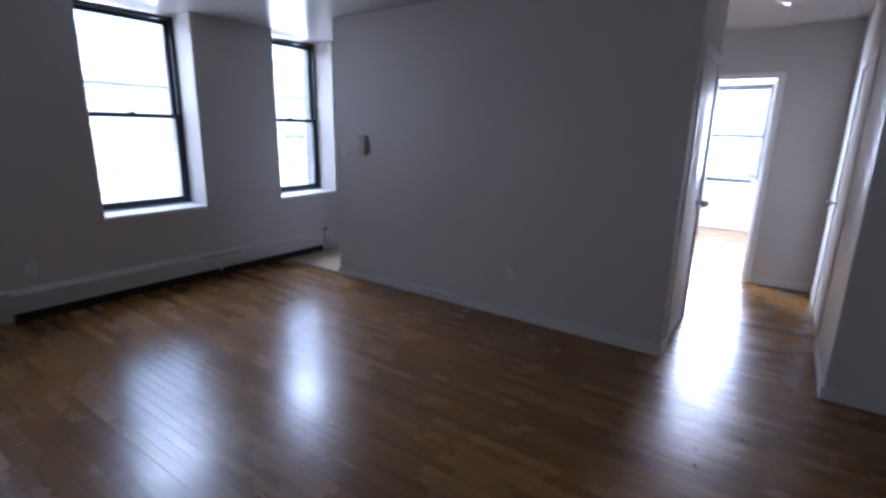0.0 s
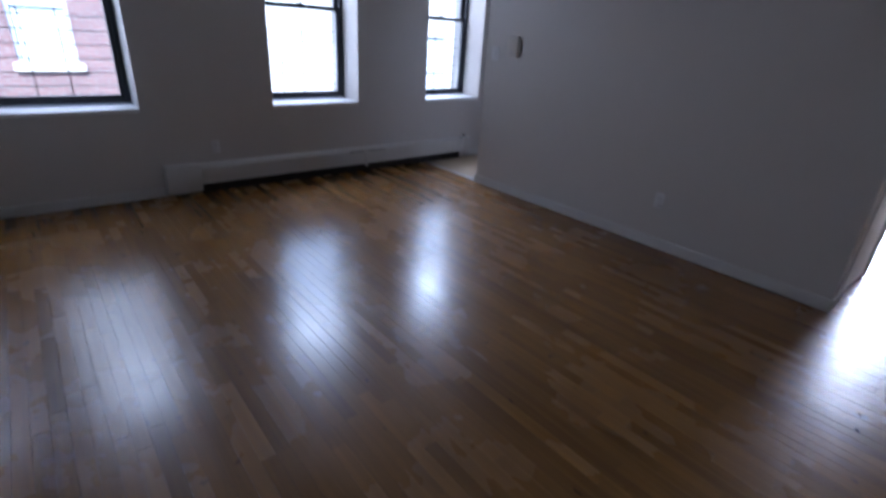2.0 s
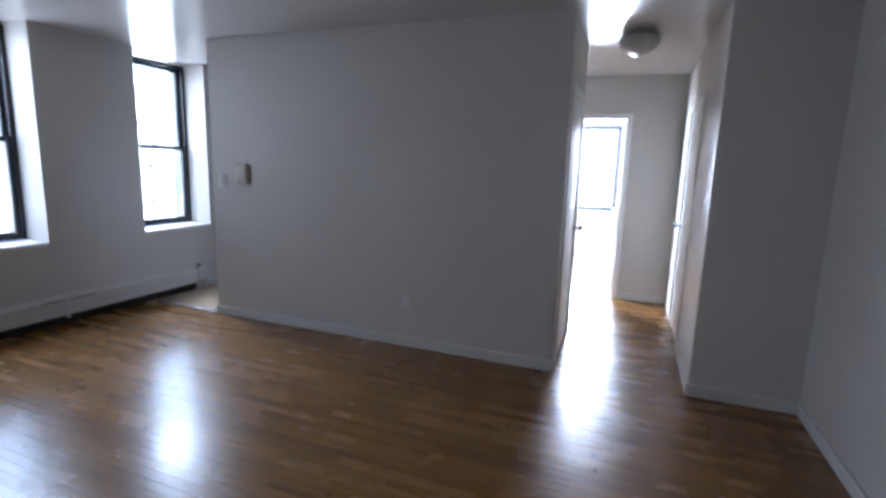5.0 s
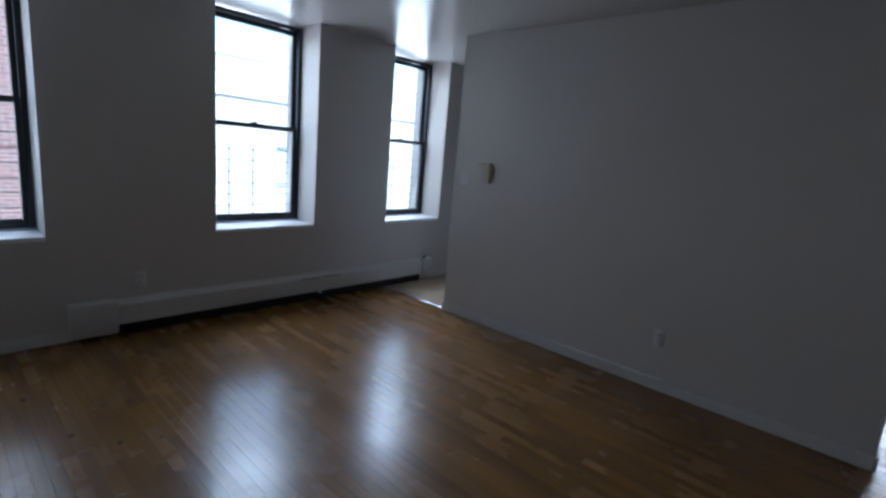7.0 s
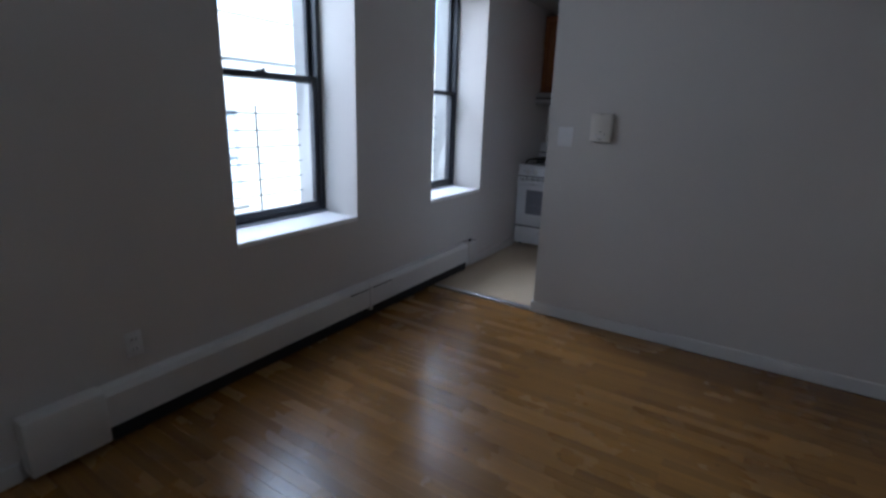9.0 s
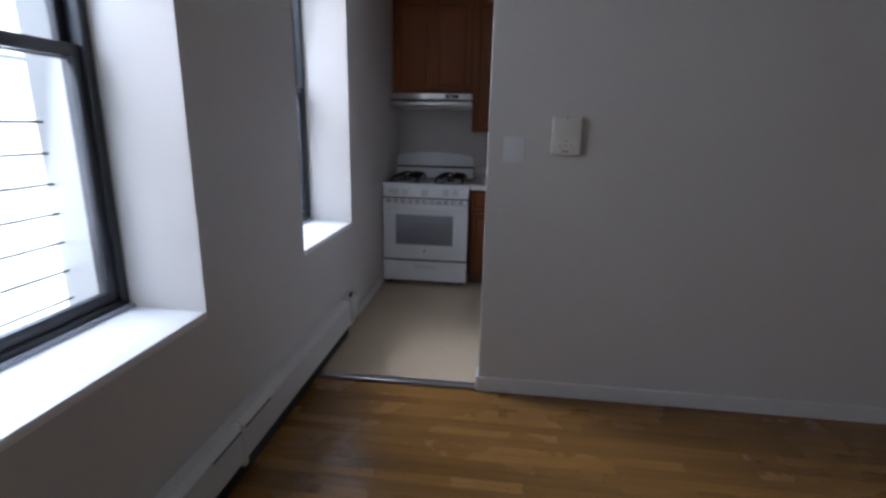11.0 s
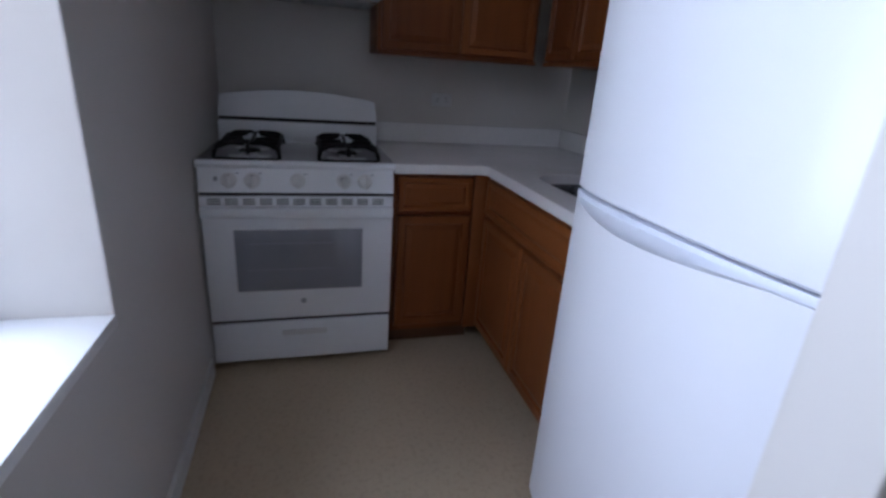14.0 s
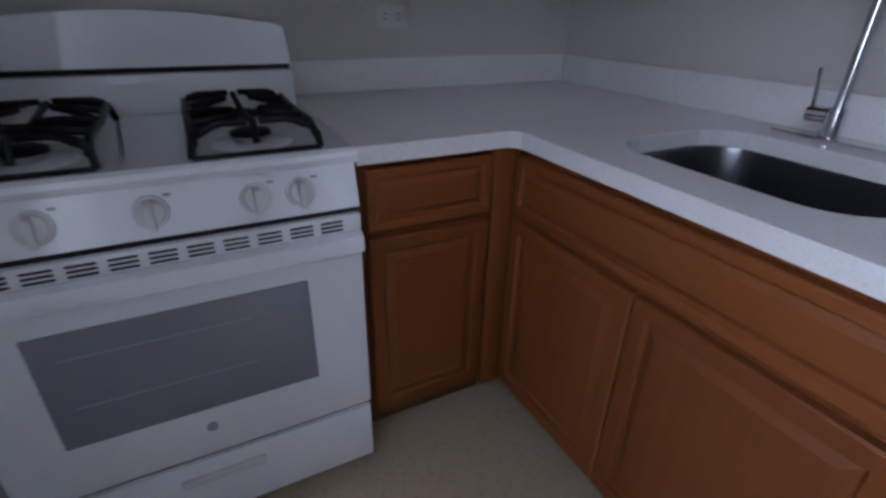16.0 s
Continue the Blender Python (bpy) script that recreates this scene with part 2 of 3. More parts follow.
# ---- mesh helpers ----
def bx(bm, x0, x1, y0, y1, z0, z1, b=0.0, seg=2):
    g = bmesh.ops.create_cube(bm, size=1)["verts"]
    for v in g:
        v.co = ((x0 + x1) / 2 + v.co.x * (x1 - x0), (y0 + y1) / 2 + v.co.y * (y1 - y0), (z0 + z1) / 2 + v.co.z * (z1 - z0))
    if b:
        bmesh.ops.bevel(bm, geom=list({e for v in g for e in v.link_edges}), offset=b, segments=seg, affect="EDGES", profile=0.5)
    return bm


def box(*a, **k):
    return bx(bmesh.new(), *a, **k)


def rod(bm, p, q, r, r2=None, seg=14):
    p, q = Vector(p), Vector(q)
    m = Matrix.Translation((p + q) / 2) @ (q - p).to_track_quat("Z", "Y").to_matrix().to_4x4()
    bmesh.ops.create_cone(bm, cap_ends=True, segments=seg, radius1=r, radius2=r if r2 is None else r2, depth=(q - p).length, matrix=m)
    return bm


def sweep(bm, pts, r, seg=8):
    pts = [Vector(p) for p in pts]
    rings = []
    for i, p in enumerate(pts):
        d = (pts[min(i + 1, len(pts) - 1)] - pts[max(i - 1, 0)]).normalized()
        q = d.to_track_quat("Z", "Y")
        rings.append([bm.verts.new(p + q @ Vector((r * math.cos(6.28319 * k / seg), r * math.sin(6.28319 * k / seg), 0))) for k in range(seg)])
    for a, b in zip(rings, rings[1:]):
        for k in range(seg):
            bm.faces.new((a[k], a[(k + 1) % seg], b[(k + 1) % seg], b[k]))
    bm.faces.new(rings[0][::-1])
    bm.faces.new(rings[-1])
    return bm


def prism(bm, outline, a0, a1, axis=0):
    """An outline in the two other axes, drawn out from a0 to a1 along axis."""
    def at(a, u, v):
        return ((a, u, v), (u, a, v), (u, v, a))[axis]
    lo, hi = [bm.verts.new(at(a0, *p)) for p in outline], [bm.verts.new(at(a1, *p)) for p in outline]
    n = len(outline)
    for i in range(n):
        bm.faces.new((lo[i], lo[(i + 1) % n], hi[(i + 1) % n], hi[i]))
    bm.faces.new(lo)
    bm.faces.new(hi)
    bmesh.ops.recalc_face_normals(bm, faces=bm.faces)
    return bm


def dome(bm, r, h, seg=28, rings=7):
    """A bowl that hangs from z=0 to z=-h."""
    prev = None
    for i in range(rings):
        a = i / rings * math.pi / 2
        ring = [bm.verts.new((r * math.cos(a) * math.cos(6.28319 * k / seg), r * math.cos(a) * math.sin(6.28319 * k / seg), -h * math.sin(a))) for k in range(seg)]
        if prev:
            for k in range(seg):
                bm.faces.new((prev[k], prev[(k + 1) % seg], ring[(k + 1) % seg], ring[k]))
        prev = ring
    tip = bm.verts.new((0, 0, -h))
    for k in range(seg):
        bm.faces.new((prev[k], prev[(k + 1) % seg], tip))
    return bm


def panel(w, h, d, stile=0.055):
    """A cabinet door or drawer front with a raised panel; x 0..w, z 0..h, its face at y=0, turned to -y."""
    bm = box(0, w, 0, d, 0, h)
    f = min(bm.faces, key=lambda q: q.calc_center_median().y)
    for t, dep in ((0.006, 0.004), (stile - 0.006, 0), (0.008, -0.009), (0.006, 0), (min(0.03, h * 0.12), 0.008)):
        bmesh.ops.inset_individual(bm, faces=[f], thickness=t, depth=dep)
    return bm


def link(name, bm, material, smooth=False):
    me = bpy.data.meshes.new(name)
    bmesh.ops.recalc_face_normals(bm, faces=bm.faces)
    bm.to_mesh(me)
    bm.free()
    me.materials.append(material)
    if smooth:
        for p in me.polygons:
            p.use_smooth = True
        me.set_sharp_from_angle(angle=radians(35))
    return new(name, me)


def part(name, bm, material, parent, label="", at=None, smooth=True):
    ob = link(name, bm, material, smooth)
    ob.parent = parent
    if at:
        ob.location = at
    return tagged(ob, label) if label else ob


def thing(name, label, category, x, y, z=0.0, rz=0, group=""):
    ob = new(name)
    ob.matrix_world = pose(x, y, z, 0, 0, rz)
    ob.empty_display_size = 0.1
    return tagged(ob, label, category, group)


def structure(name, bm, material, label, category):
    return tagged(link(name, bm, material), label, category, kind="structure")


# ---- structure ----
H = 2.55
XE, YS, YP, YB, XK = 5.755, -0.573, 3.432, 5.925, 1.925
WINDOWS = ((-0.405, 0.54, 0.751), (1.638, 2.554, 0.742), (3.446, 4.286, 0.740))
YN = 9.3

bm = bmesh.new()
edge = -0.723
for y0, y1, z in WINDOWS:
    bx(bm, -0.55, 0, edge, y0, 0, H)
    bx(bm, -0.55, 0, y0, y1, 0, z - 0.03)
    edge = y1
bx(bm, -0.55, 0, edge, YB + 0.12, 0, H)
wall_w = structure("wall_west", bm, PAINT, "painted off-white window wall with three deep window recesses", "wall")
wall_s = structure("wall_south", box(0, XE + 0.12, YS - 0.15, YS, 0, H), GLOSS_PAINT, "glossy off-white painted plaster wall", "wall")
wall_e = structure("wall_east", box(XE, XE + 0.12, YS, YP, 0, H), PAINT, "plain off-white painted plaster wall", "wall")
structure("wall_partition", box(0.962, 4.199, YP, YP + 0.12, 0, H, b=0.004), PAINT, "off-white painted partition between living room and kitchen", "wall")
structure("wall_pier", box(5.117, XE + 0.12, YP, YP + 0.12, 0, H, b=0.004), PAINT, "off-white painted pier beside the hallway", "wall")
bm = box(4.079, 4.199, YP + 0.12, 3.65, 0, H)
bx(bm, 4.079, 4.199, 3.65, 4.33, 2.05, H)
bx(bm, 4.079, 4.199, 4.33, 4.40, 0, H)
structure("wall_hall_west", bm, PAINT, "off-white hallway wall with a door opening", "wall")
structure("wall_hall_nook", box(3.42, 4.079, 4.30, 4.40, 0, H), PAINT, "off-white hallway return wall", "wall")
structure("wall_hall_side", box(3.30, 3.42, 4.30, YB, 0, H), PAINT, "off-white hallway side wall", "wall")
bm = box(5.117, 5.237, YP + 0.12, 4.38, 0, H)
bx(bm, 5.117, 5.237, 4.38, 5.18, 2.05, H)
bx(bm, 5.117, 5.237, 5.18, YB, 0, H)
structure("wall_hall_east", bm, PAINT, "off-white hallway wall with a closed door", "wall")
bm = box(2.4, 3.76, YB, YB + 0.12, 0, H)
bx(bm, 3.76, 4.53, YB, YB + 0.12, 2.08, H)
bx(bm, 4.53, 5.7, YB, YB + 0.12, 0, H)
structure("wall_hall_end", bm, PAINT, "off-white wall at the hallway end with a doorway", "wall")
structure("wall_kitchen_back", box(0, XK + 0.1, YB, YB + 0.1, 0, H), PAINT, "off-white kitchen wall behind the stove", "wall")
structure("wall_kitchen_east", box(XK, XK + 0.1, YP + 0.12, YB, 0, H), PAINT, "off-white kitchen wall behind the sink", "wall")
# the bright room past the hallway
structure("wall_bedroom_east", box(5.7, 5.82, YB, YN + 0.2, 0, H), PAINT, "off-white bedroom wall", "wall")
# this wall's opening is invented, to let the extra light in
bm = box(2.28, 2.4, YB, 6.5, 0, H)
bx(bm, 2.28, 2.4, 6.5, 7.5, 0, 0.7)
bx(bm, 2.28, 2.4, 7.5, YN + 0.2, 0, H)
structure("wall_bedroom_west", bm, PAINT, "off-white bedroom wall with an unseen opening added for light", "wall")
bm = box(2.4, 3.5, YN, YN + 0.2, 0, H)
bx(bm, 3.5, 4.4, YN, YN + 0.2, 0, 0.77)
bx(bm, 3.5, 4.4, YN, YN + 0.2, 2.32, H)
bx(bm, 4.4, 5.7, YN, YN + 0.2, 0, H)
structure("wall_bedroom_north", bm, PAINT, "off-white bedroom wall with a tall window", "wall")
structure("ceiling", box(-0.55, 6.1, -0.8, YN + 0.2, H, H + 0.2), GLOSS_PAINT, "semi-gloss off-white painted plaster ceiling", "ceiling")
structure("kitchen_floor", box(0, XK, YP + 0.02, YB, -0.06, 0.002), VINYL, "worn speckled beige vinyl kitchen floor", "floor")
floor = structure("floor", box(0, 5.85, YS, YN, -0.1, -0.0125), CAB_DARK, "varnished narrow oak strip floor, worn and glossy", "floor")


def baseboard(x0, x1, y0, y1, label="white painted wooden baseboard"):
    bm = box(x0, x1, y0, y1, 0.0, 0.085, b=0.004)
    structure("baseboard", bm, BOARD, label, "baseboard")


baseboard(0.962, 4.199, YP - 0.014, YP - 0.0005)
baseboard(0.9478, 0.9615, YP - 0.012, YP + 0.12)
baseboard(4.1995, 4.213, YP - 0.01, 3.585)
baseboard(5.103, 5.1165, YP - 0.014, 4.315)
baseboard(5.1175, XE - 0.001, YP - 0.014, YP - 0.0005)
baseboard(XE - 0.014, XE - 0.0005, YS + 0.015, YP - 0.015)
baseboard(0.015, XE - 0.015, YS + 0.0005, YS + 0.014)
baseboard(0.0005, 0.014, YS + 0.015, 0.62)
baseboard(0.0005, 0.014, 4.15, 5.14)
baseboard(4.595, 5.103, YB - 0.014, YB - 0.0005)
baseboard(2.4, 5.7, YN - 0.014, YN - 0.0005)
structure("threshold", box(0.07, 0.947, YP + 0.01, YP + 0.06, 0.0025, 0.009, b=0.003), STEEL, "thin worn metal threshold strip", "threshold")


# ---- windows ----
def window(name, x, y0, y1, z0, z1, rz=0, depth=0.0, sill=0.4):
    """A double-hung window in local coordinates: x across 0..w, the room towards -y, sill board from the wall face to the frame."""
    w, h = y1 - y0, z1 - z0
    ob = new(name)
    ob.matrix_world = x
    tagged(ob, "black aluminium double-hung window in a deep white recess", "window", kind="structure")
    f = 0.035
    bm = box(0, f, 0, 0.09, 0, h, b=0.003)
    bx(bm, w - f, w, 0, 0.09, 0, h, b=0.003)
    bx(bm, f, w - f, 0, 0.09, h - f, h, b=0.003)
    bx(bm, f, w - f, 0, 0.09, 0, f, b=0.003)
    part("window_frame", bm, BLACK, ob)
    mid = 0.485 * h

    def sash(nm, a, b, y):
        s = 0.032
        bm = box(f, f + s, y, y + 0.03, a, b, b=0.003)
        bx(bm, w - f - s, w - f, y, y + 0.03, a, b, b=0.003)
        bx(bm, f + s, w - f - s, y, y + 0.03, a, a + 0.04, b=0.003)
        bx(bm, f + s, w - f - s, y, y + 0.03, b - 0.04, b, b=0.003)
        sh = part(nm, bm, BLACK, ob)
        pane = part("pane", box(f + s, w - f - s, y + 0.012, y + 0.016, a + 0.04, b - 0.04), GLASS, sh)
        pane.visible_shadow = False
        return sh

    low = sash("lower_sash", f, mid + 0.022, 0.012)
    sash("upper_sash", mid - 0.022, h - f, 0.05)
    bm = box(w / 2 - 0.03, w / 2 + 0.03, 0.008, 0.035, mid + 0.022, mid + 0.032, b=0.003)
    rod(bm, (w / 2, 0.02, mid + 0.03), (w / 2 + 0.025, 0.01, mid + 0.042), 0.006)
    part("sash_lock", bm, BLACK, low)
    if sill:
        part("window_sill", box(0.0, w, -sill, 0.0, -0.03, 0.0, b=0.005), TRIM, ob, "white painted deep sill board")
        part("sill_strip", box(0.0, w, -0.02, 0.0, 0.0, 0.014, b=0.003), GREY, ob)
    return ob


for k, (y0, y1, z) in enumerate(WINDOWS):
    # local x runs along world y, local y to world -x
    m = Matrix(((0, -1, 0, -0.295), (1, 0, 0, y0 + 0.002), (0, 0, 1, z), (0, 0, 0, 1)))
    window("window_%d" % (k + 1), m, 0, y1 - y0 - 0.004, 0, H - z - 0.02, sill=0.30)
window("window_4", pose(3.5, YN + 0.06, 0.77), 0, 0.9, 0, 1.55, sill=0.07)
# out of view, added only to bring more light into the bedroom
window("window_5", Matrix(((0, -1, 0, 2.38), (1, 0, 0, 6.5), (0, 0, 1, 0.7), (0, 0, 0, 1))), 0, 1.0, 0, H - 0.72, sill=0)


# ---- doors ----
def door(name, m, w, h, label, knob):
    """x 0..w along the wall, face at y=0 turned to -y."""
    ob = new(name)
    ob.matrix_world = m
    tagged(ob, label, "door", kind="structure")
    bm = box(0.005, w - 0.005, 0, 0.04, 0.008, h, b=0.002)
    part("leaf", bm, TRIM, ob)
    c = 0.06
    bm = box(-c, 0, -0.016, 0.0, 0, h + c, b=0.004)
    bx(bm, w, w + c, -0.016, 0.0, 0, h + c, b=0.004)
    bx(bm, 0, w, -0.016, 0.0, h, h + c, b=0.004)
    part("casing", bm, TRIM, ob)
    bm = bmesh.new()
    rod(bm, (knob, 0, 1.0), (knob, -0.012, 1.0), 0.03, seg=20)
    rod(bm, (knob, -0.012, 1.0), (knob, -0.04, 1.0), 0.011)
    bmesh.ops.create_uvsphere(bm, u_segments=16, v_segments=10, radius=0.027, matrix=Matrix.Translation((knob, -0.055, 1.0)))
    part("door_knob", bm, STEEL, ob, "brushed steel knob")
    return ob


door("door_1", Matrix(((0, -1, 0, 4.193), (1, 0, 0, 3.65), (0, 0, 1, 0), (0, 0, 0, 1))), 0.68, 2.05, "closed white painted hallway door", 0.61)
door("door_2", Matrix(((0, 1, 0, 5.123), (-1, 0, 0, 5.18), (0, 0, 1, 0), (0, 0, 0, 1))), 0.80, 2.05, "closed white painted closet door in the hallway", 0.07)
leaf3 = new("door_3")
leaf3.matrix_world = Matrix(((0, 1, 0, 4.50), (1, 0, 0, YB + 0.125), (0, 0, 1, 0), (0, 0, 0, 1)))
tagged(leaf3, "white painted bedroom door standing wide open", "door", kind="structure")
part("leaf", box(0.0, 0.74, 0.0, 0.035, 0.01, 2.06, b=0.002), TRIM, leaf3)
bm = rod(bmesh.new(), (0.68, 0, 1.0), (0.68, -0.04, 1.0), 0.012)
bmesh.ops.create_uvsphere(bm, u_segments=16, v_segments=10, radius=0.027, matrix=Matrix.Translation((0.68, -0.055, 1.0)))
part("door_knob", bm, STEEL, leaf3, "brushed steel knob")
bm = box(4.53, 4.59, YB - 0.016, YB - 0.0005, 0, 2.14, b=0.004)
bx(bm, 3.70, 3.76, YB - 0.016, YB - 0.0005, 0, 2.14, b=0.004)
bx(bm, 3.76, 4.53, YB - 0.016, YB - 0.0005, 2.08, 2.14, b=0.004)
structure("door_trim", bm, TRIM, "white painted casing round the bedroom doorway", "trim")


# ---- baseboard heater ----
heater = thing("baseboard_heater", "long cream enamel baseboard heater under the windows", "heater", 0, 0.63)
part("end_cap", box(0.001, 0.088, 0, 0.28, 0.035, 0.272, b=0.006), HEATER, heater, "boxy enamel end cap")
for a, b in ((0.281, 1.977), (1.98, 3.368)):
    sect = [(0.001, 0.262), (0.045, 0.258), (0.068, 0.232), (0.068, 0.088), (0.06, 0.088), (0.06, 0.225), (0.04, 0.248), (0.001, 0.25)]
    bm = prism(bmesh.new(), [(u, v) for u, v in sect], a, b, axis=1)
    cover = part("cover", bm, HEATER, heater, smooth=False)
    part("damper", box(0.036, 0.062, a + 0.02, b - 0.02, 0.2325, 0.2365), HEATER, cover)
# dark strips on the closed cover paint the shade of its slots
for a, b in ((1.77, 1.955), (1.995, 2.21)):
    part("outlet_slot", box(0.0675, 0.0705, a, b, 0.222, 0.229), DARK, heater, "dark strip on the cover, the shade of an open slot")
part("joint_strip", box(0.05, 0.071, 1.965, 1.992, 0.062, 0.245, b=0.002), HEATER, heater)
# black down to the floor, to paint the shade under the heater
part("back_plate_shade", box(0.001, 0.01, 0.281, 3.365, 0.001, 0.25), DARK, heater)
bm = bmesh.new()
rod(bm, (0.035, 0.1, 0.1), (0.035, 3.45, 0.1), 0.014)
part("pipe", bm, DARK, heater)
# black block added to darken the gap below the cover
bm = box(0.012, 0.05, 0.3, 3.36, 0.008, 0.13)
part("under_gap_shade", bm, DARK, heater)
part("valve_box", box(0.001, 0.088, 3.37, 3.515, 0.10, 0.272, b=0.006), HEATER, heater, "enamel box over the valve")
bm = bmesh.new()
rod(bm, (0.06, 3.40, 0.268), (0.06, 3.40, 0.292), 0.009)
rod(bm, (0.06, 3.385, 0.295), (0.06, 3.43, 0.288), 0.007)
part("valve", bm, DARK, heater, "small dark valve handle")
for yy in (0.4, 1.7, 2.3, 3.3):
    part("foot", box(0.002, 0.05, yy, yy + 0.02, 0.0, 0.066), DARK, heater)


# ---- plates on the walls ----
def outlet(name, label, m):
    ob = thing(name, label, "outlet", 0, 0, group="wall outlets")
    ob.matrix_world = m
    part("cover_plate", box(-0.036, 0.036, -0.006, -0.0005, -0.058, 0.058, b=0.003), WHITE, ob)
    for s in (-1, 1):
        soc = part("socket", box(-0.017, 0.017, -0.0085, -0.006, s * 0.024 - 0.014, s * 0.024 + 0.014, b=0.001), WHITE, ob)
        bm = box(-0.009, -0.006, -0.0092, -0.0085, s * 0.024 - 0.005, s * 0.024 + 0.006)
        bx(bm, 0.006, 0.009, -0.0092, -0.0085, s * 0.024 - 0.005, s * 0.024 + 0.006)
        part("slots", bm, DARK, soc)
    bm = rod(bmesh.new(), (0, -0.006, 0), (0, -0.0075, 0), 0.003, seg=10)
    part("screw", bm, STEEL, ob)


WEST_FACE = Matrix(((0, -1, 0, 0), (1, 0, 0, 0), (0, 0, 1, 0), (0, 0, 0, 1)))
outlet("wall_outlet", "white duplex outlet on the window wall above the heater", Matrix.Translation((0, 1.081, 0.397)) @ WEST_FACE)
outlet("wall_outlet", "white duplex outlet low on the partition wall", pose(2.993, YP, 0.376))
outlet("wall_outlet", "white duplex outlet above the kitchen backsplash", pose(1.147, YB, 1.15) @ pose(0, 0, 0, 0, 90, 0))
sw = thing("light_switch", "white rocker light switch plate on the partition", "light switch", 1.088, YP, 1.304)
part("cover_plate", box(-0.05, 0.05, -0.006, -0.0005, -0.063, 0.063, b=0.003), WHITE, sw)
part("rocker_frame", box(-0.019, 0.019, -0.008, -0.006, -0.036, 0.036, b=0.001), WHITE, sw)
bm = prism(bmesh.new(), [(-0.008, -0.032), (-0.013, -0.032), (-0.0095, 0.032), (-0.008, 0.032)], -0.016, 0.016, axis=0)
part("rocker", bm, WHITE, sw)
ic = thing("intercom", "yellowed ivory plastic wall intercom with grille and three buttons", "intercom", 1.326, YP, 1.373)
part("housing", box(-0.066, 0.066, -0.034, -0.0005, -0.088, 0.088, b=0.007), IVORY, ic)
for k in range(9):
    part("grille_slat", box(-0.056, 0.056, -0.0375, -0.034, 0.076 - k * 0.0105 - 0.005, 0.076 - k * 0.0105, b=0.0012), IVORY, ic)
for k in range(3):
    b = part("button", box(-0.034 + k * 0.027, -0.021 + k * 0.027, -0.0395, -0.034, -0.062, -0.047, b=0.002), WHITE, ic)
    part("button_mark", box(-0.030 + k * 0.027, -0.025 + k * 0.027, -0.036, -0.034, -0.044, -0.04), DARK, ic)
part("name_mark", box(-0.014, 0.012, -0.0347, -0.034, -0.074, -0.07), DARK, ic)
for zz in (0.082, -0.024):
    part("screw", rod(bmesh.new(), (0.0, -0.034, zz), (0.0, -0.038, zz), 0.003, seg=10), DARK, ic)


# ---- ceiling lamps ----
def ceiling_light(x, y, label):
    ob = thing("ceiling_light", label, "ceiling light", x, y, H, group="dome ceiling lights")
    bm = rod(bmesh.new(), (0, 0, -0.03), (0, 0, -0.0005), 0.145, 0.13, seg=32)
    part("base_pan", bm, STEEL, ob, "brushed metal base ring")
    part("shade", dome(bmesh.new(), 0.155, 0.13), MILK, ob, "unlit frosted glass bowl", at=(0, 0, -0.028))
    bm = rod(bmesh.new(), (0, 0, -0.175), (0, 0, -0.155), 0.008, seg=12)
    part("finial", bm, STEEL, ob)


ceiling_light(2.85, 1.30, "unlit flush dome ceiling light with frosted glass bowl")
ceiling_light(4.60, 4.20, "unlit flush dome ceiling light in the hallway")


# ---- stove ----
stove = thing("stove", "white enamel gas stove with black grates and oven window", "stove", 0.008, 5.168)
W = 0.757
part("body", box(0.004, W - 0.004, 0.035, 0.645, 0.03, 0.885, b=0.004), ENAMEL, stove)
for xx in (0.05, W - 0.05):
    for yy in (0.08, 0.6):
        part("foot", rod(bmesh.new(), (xx, yy, 0), (xx, yy, 0.031), 0.018), DARK, stove)
drawer = part("drawer", box(0.002, W - 0.002, 0.0, 0.034, 0.035, 0.223, b=0.008), ENAMEL, stove)
bm = box(0.285, 0.475, -0.012, 0.003, 0.158, 0.182, b=0.005)
part("drawer_grip", bm, WHITE, drawer, "moulded white finger grip")
# black sheet that gives the drawer seam its shade
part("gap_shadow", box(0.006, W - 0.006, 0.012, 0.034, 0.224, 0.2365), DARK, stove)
od = part("oven_door", box(0.002, W - 0.002, -0.004, 0.034, 0.238, 0.728, b=0.008), ENAMEL, stove)
part("oven_window", box(0.118, 0.626, -0.0065, -0.003, 0.375, 0.645, b=0.002), OVEN_GLASS, od, "grey tinted oven window")
for zz in (0.47, 0.585):
    part("rack_line", box(0.16, 0.50, -0.0072, -0.0064, zz, zz + 0.0018), GREY, od)
logo = rod(bmesh.new(), (0.378, -0.004, 0.322), (0.378, -0.0065, 0.322), 0.012, seg=20)
part("badge", logo, GREY, od, "small round grey maker badge")
hd = [(-0.004, 0.695), (-0.028, 0.70), (-0.034, 0.716), (-0.03, 0.738), (-0.012, 0.746), (0.0, 0.742)]
part("door_handle", prism(bmesh.new(), hd, 0.006, W - 0.006, axis=0), ENAMEL, od, "full width moulded white handle")
part("vent_strip", box(0.004, W - 0.004, -0.012, 0.034, 0.745, 0.785, b=0.004), ENAMEL, od)
# black bars in place of the shade inside the vent slots
for k in range(11):
    for j in range(3):
        x0 = 0.035 + k * 0.063
        part("vent_slot", box(x0, x0 + 0.046, -0.0135, -0.011, 0.752 + j * 0.0095, 0.7565 + j * 0.0095), DARK, od)
# black sheet for the shade between oven door and control panel
part("panel_gap_shade", box(0.006, W - 0.006, 0.0, 0.034, 0.786, 0.796), DARK, stove)
cp = [(0.04, 0.797), (-0.002, 0.797), (0.024, 0.888), (0.04, 0.888)]
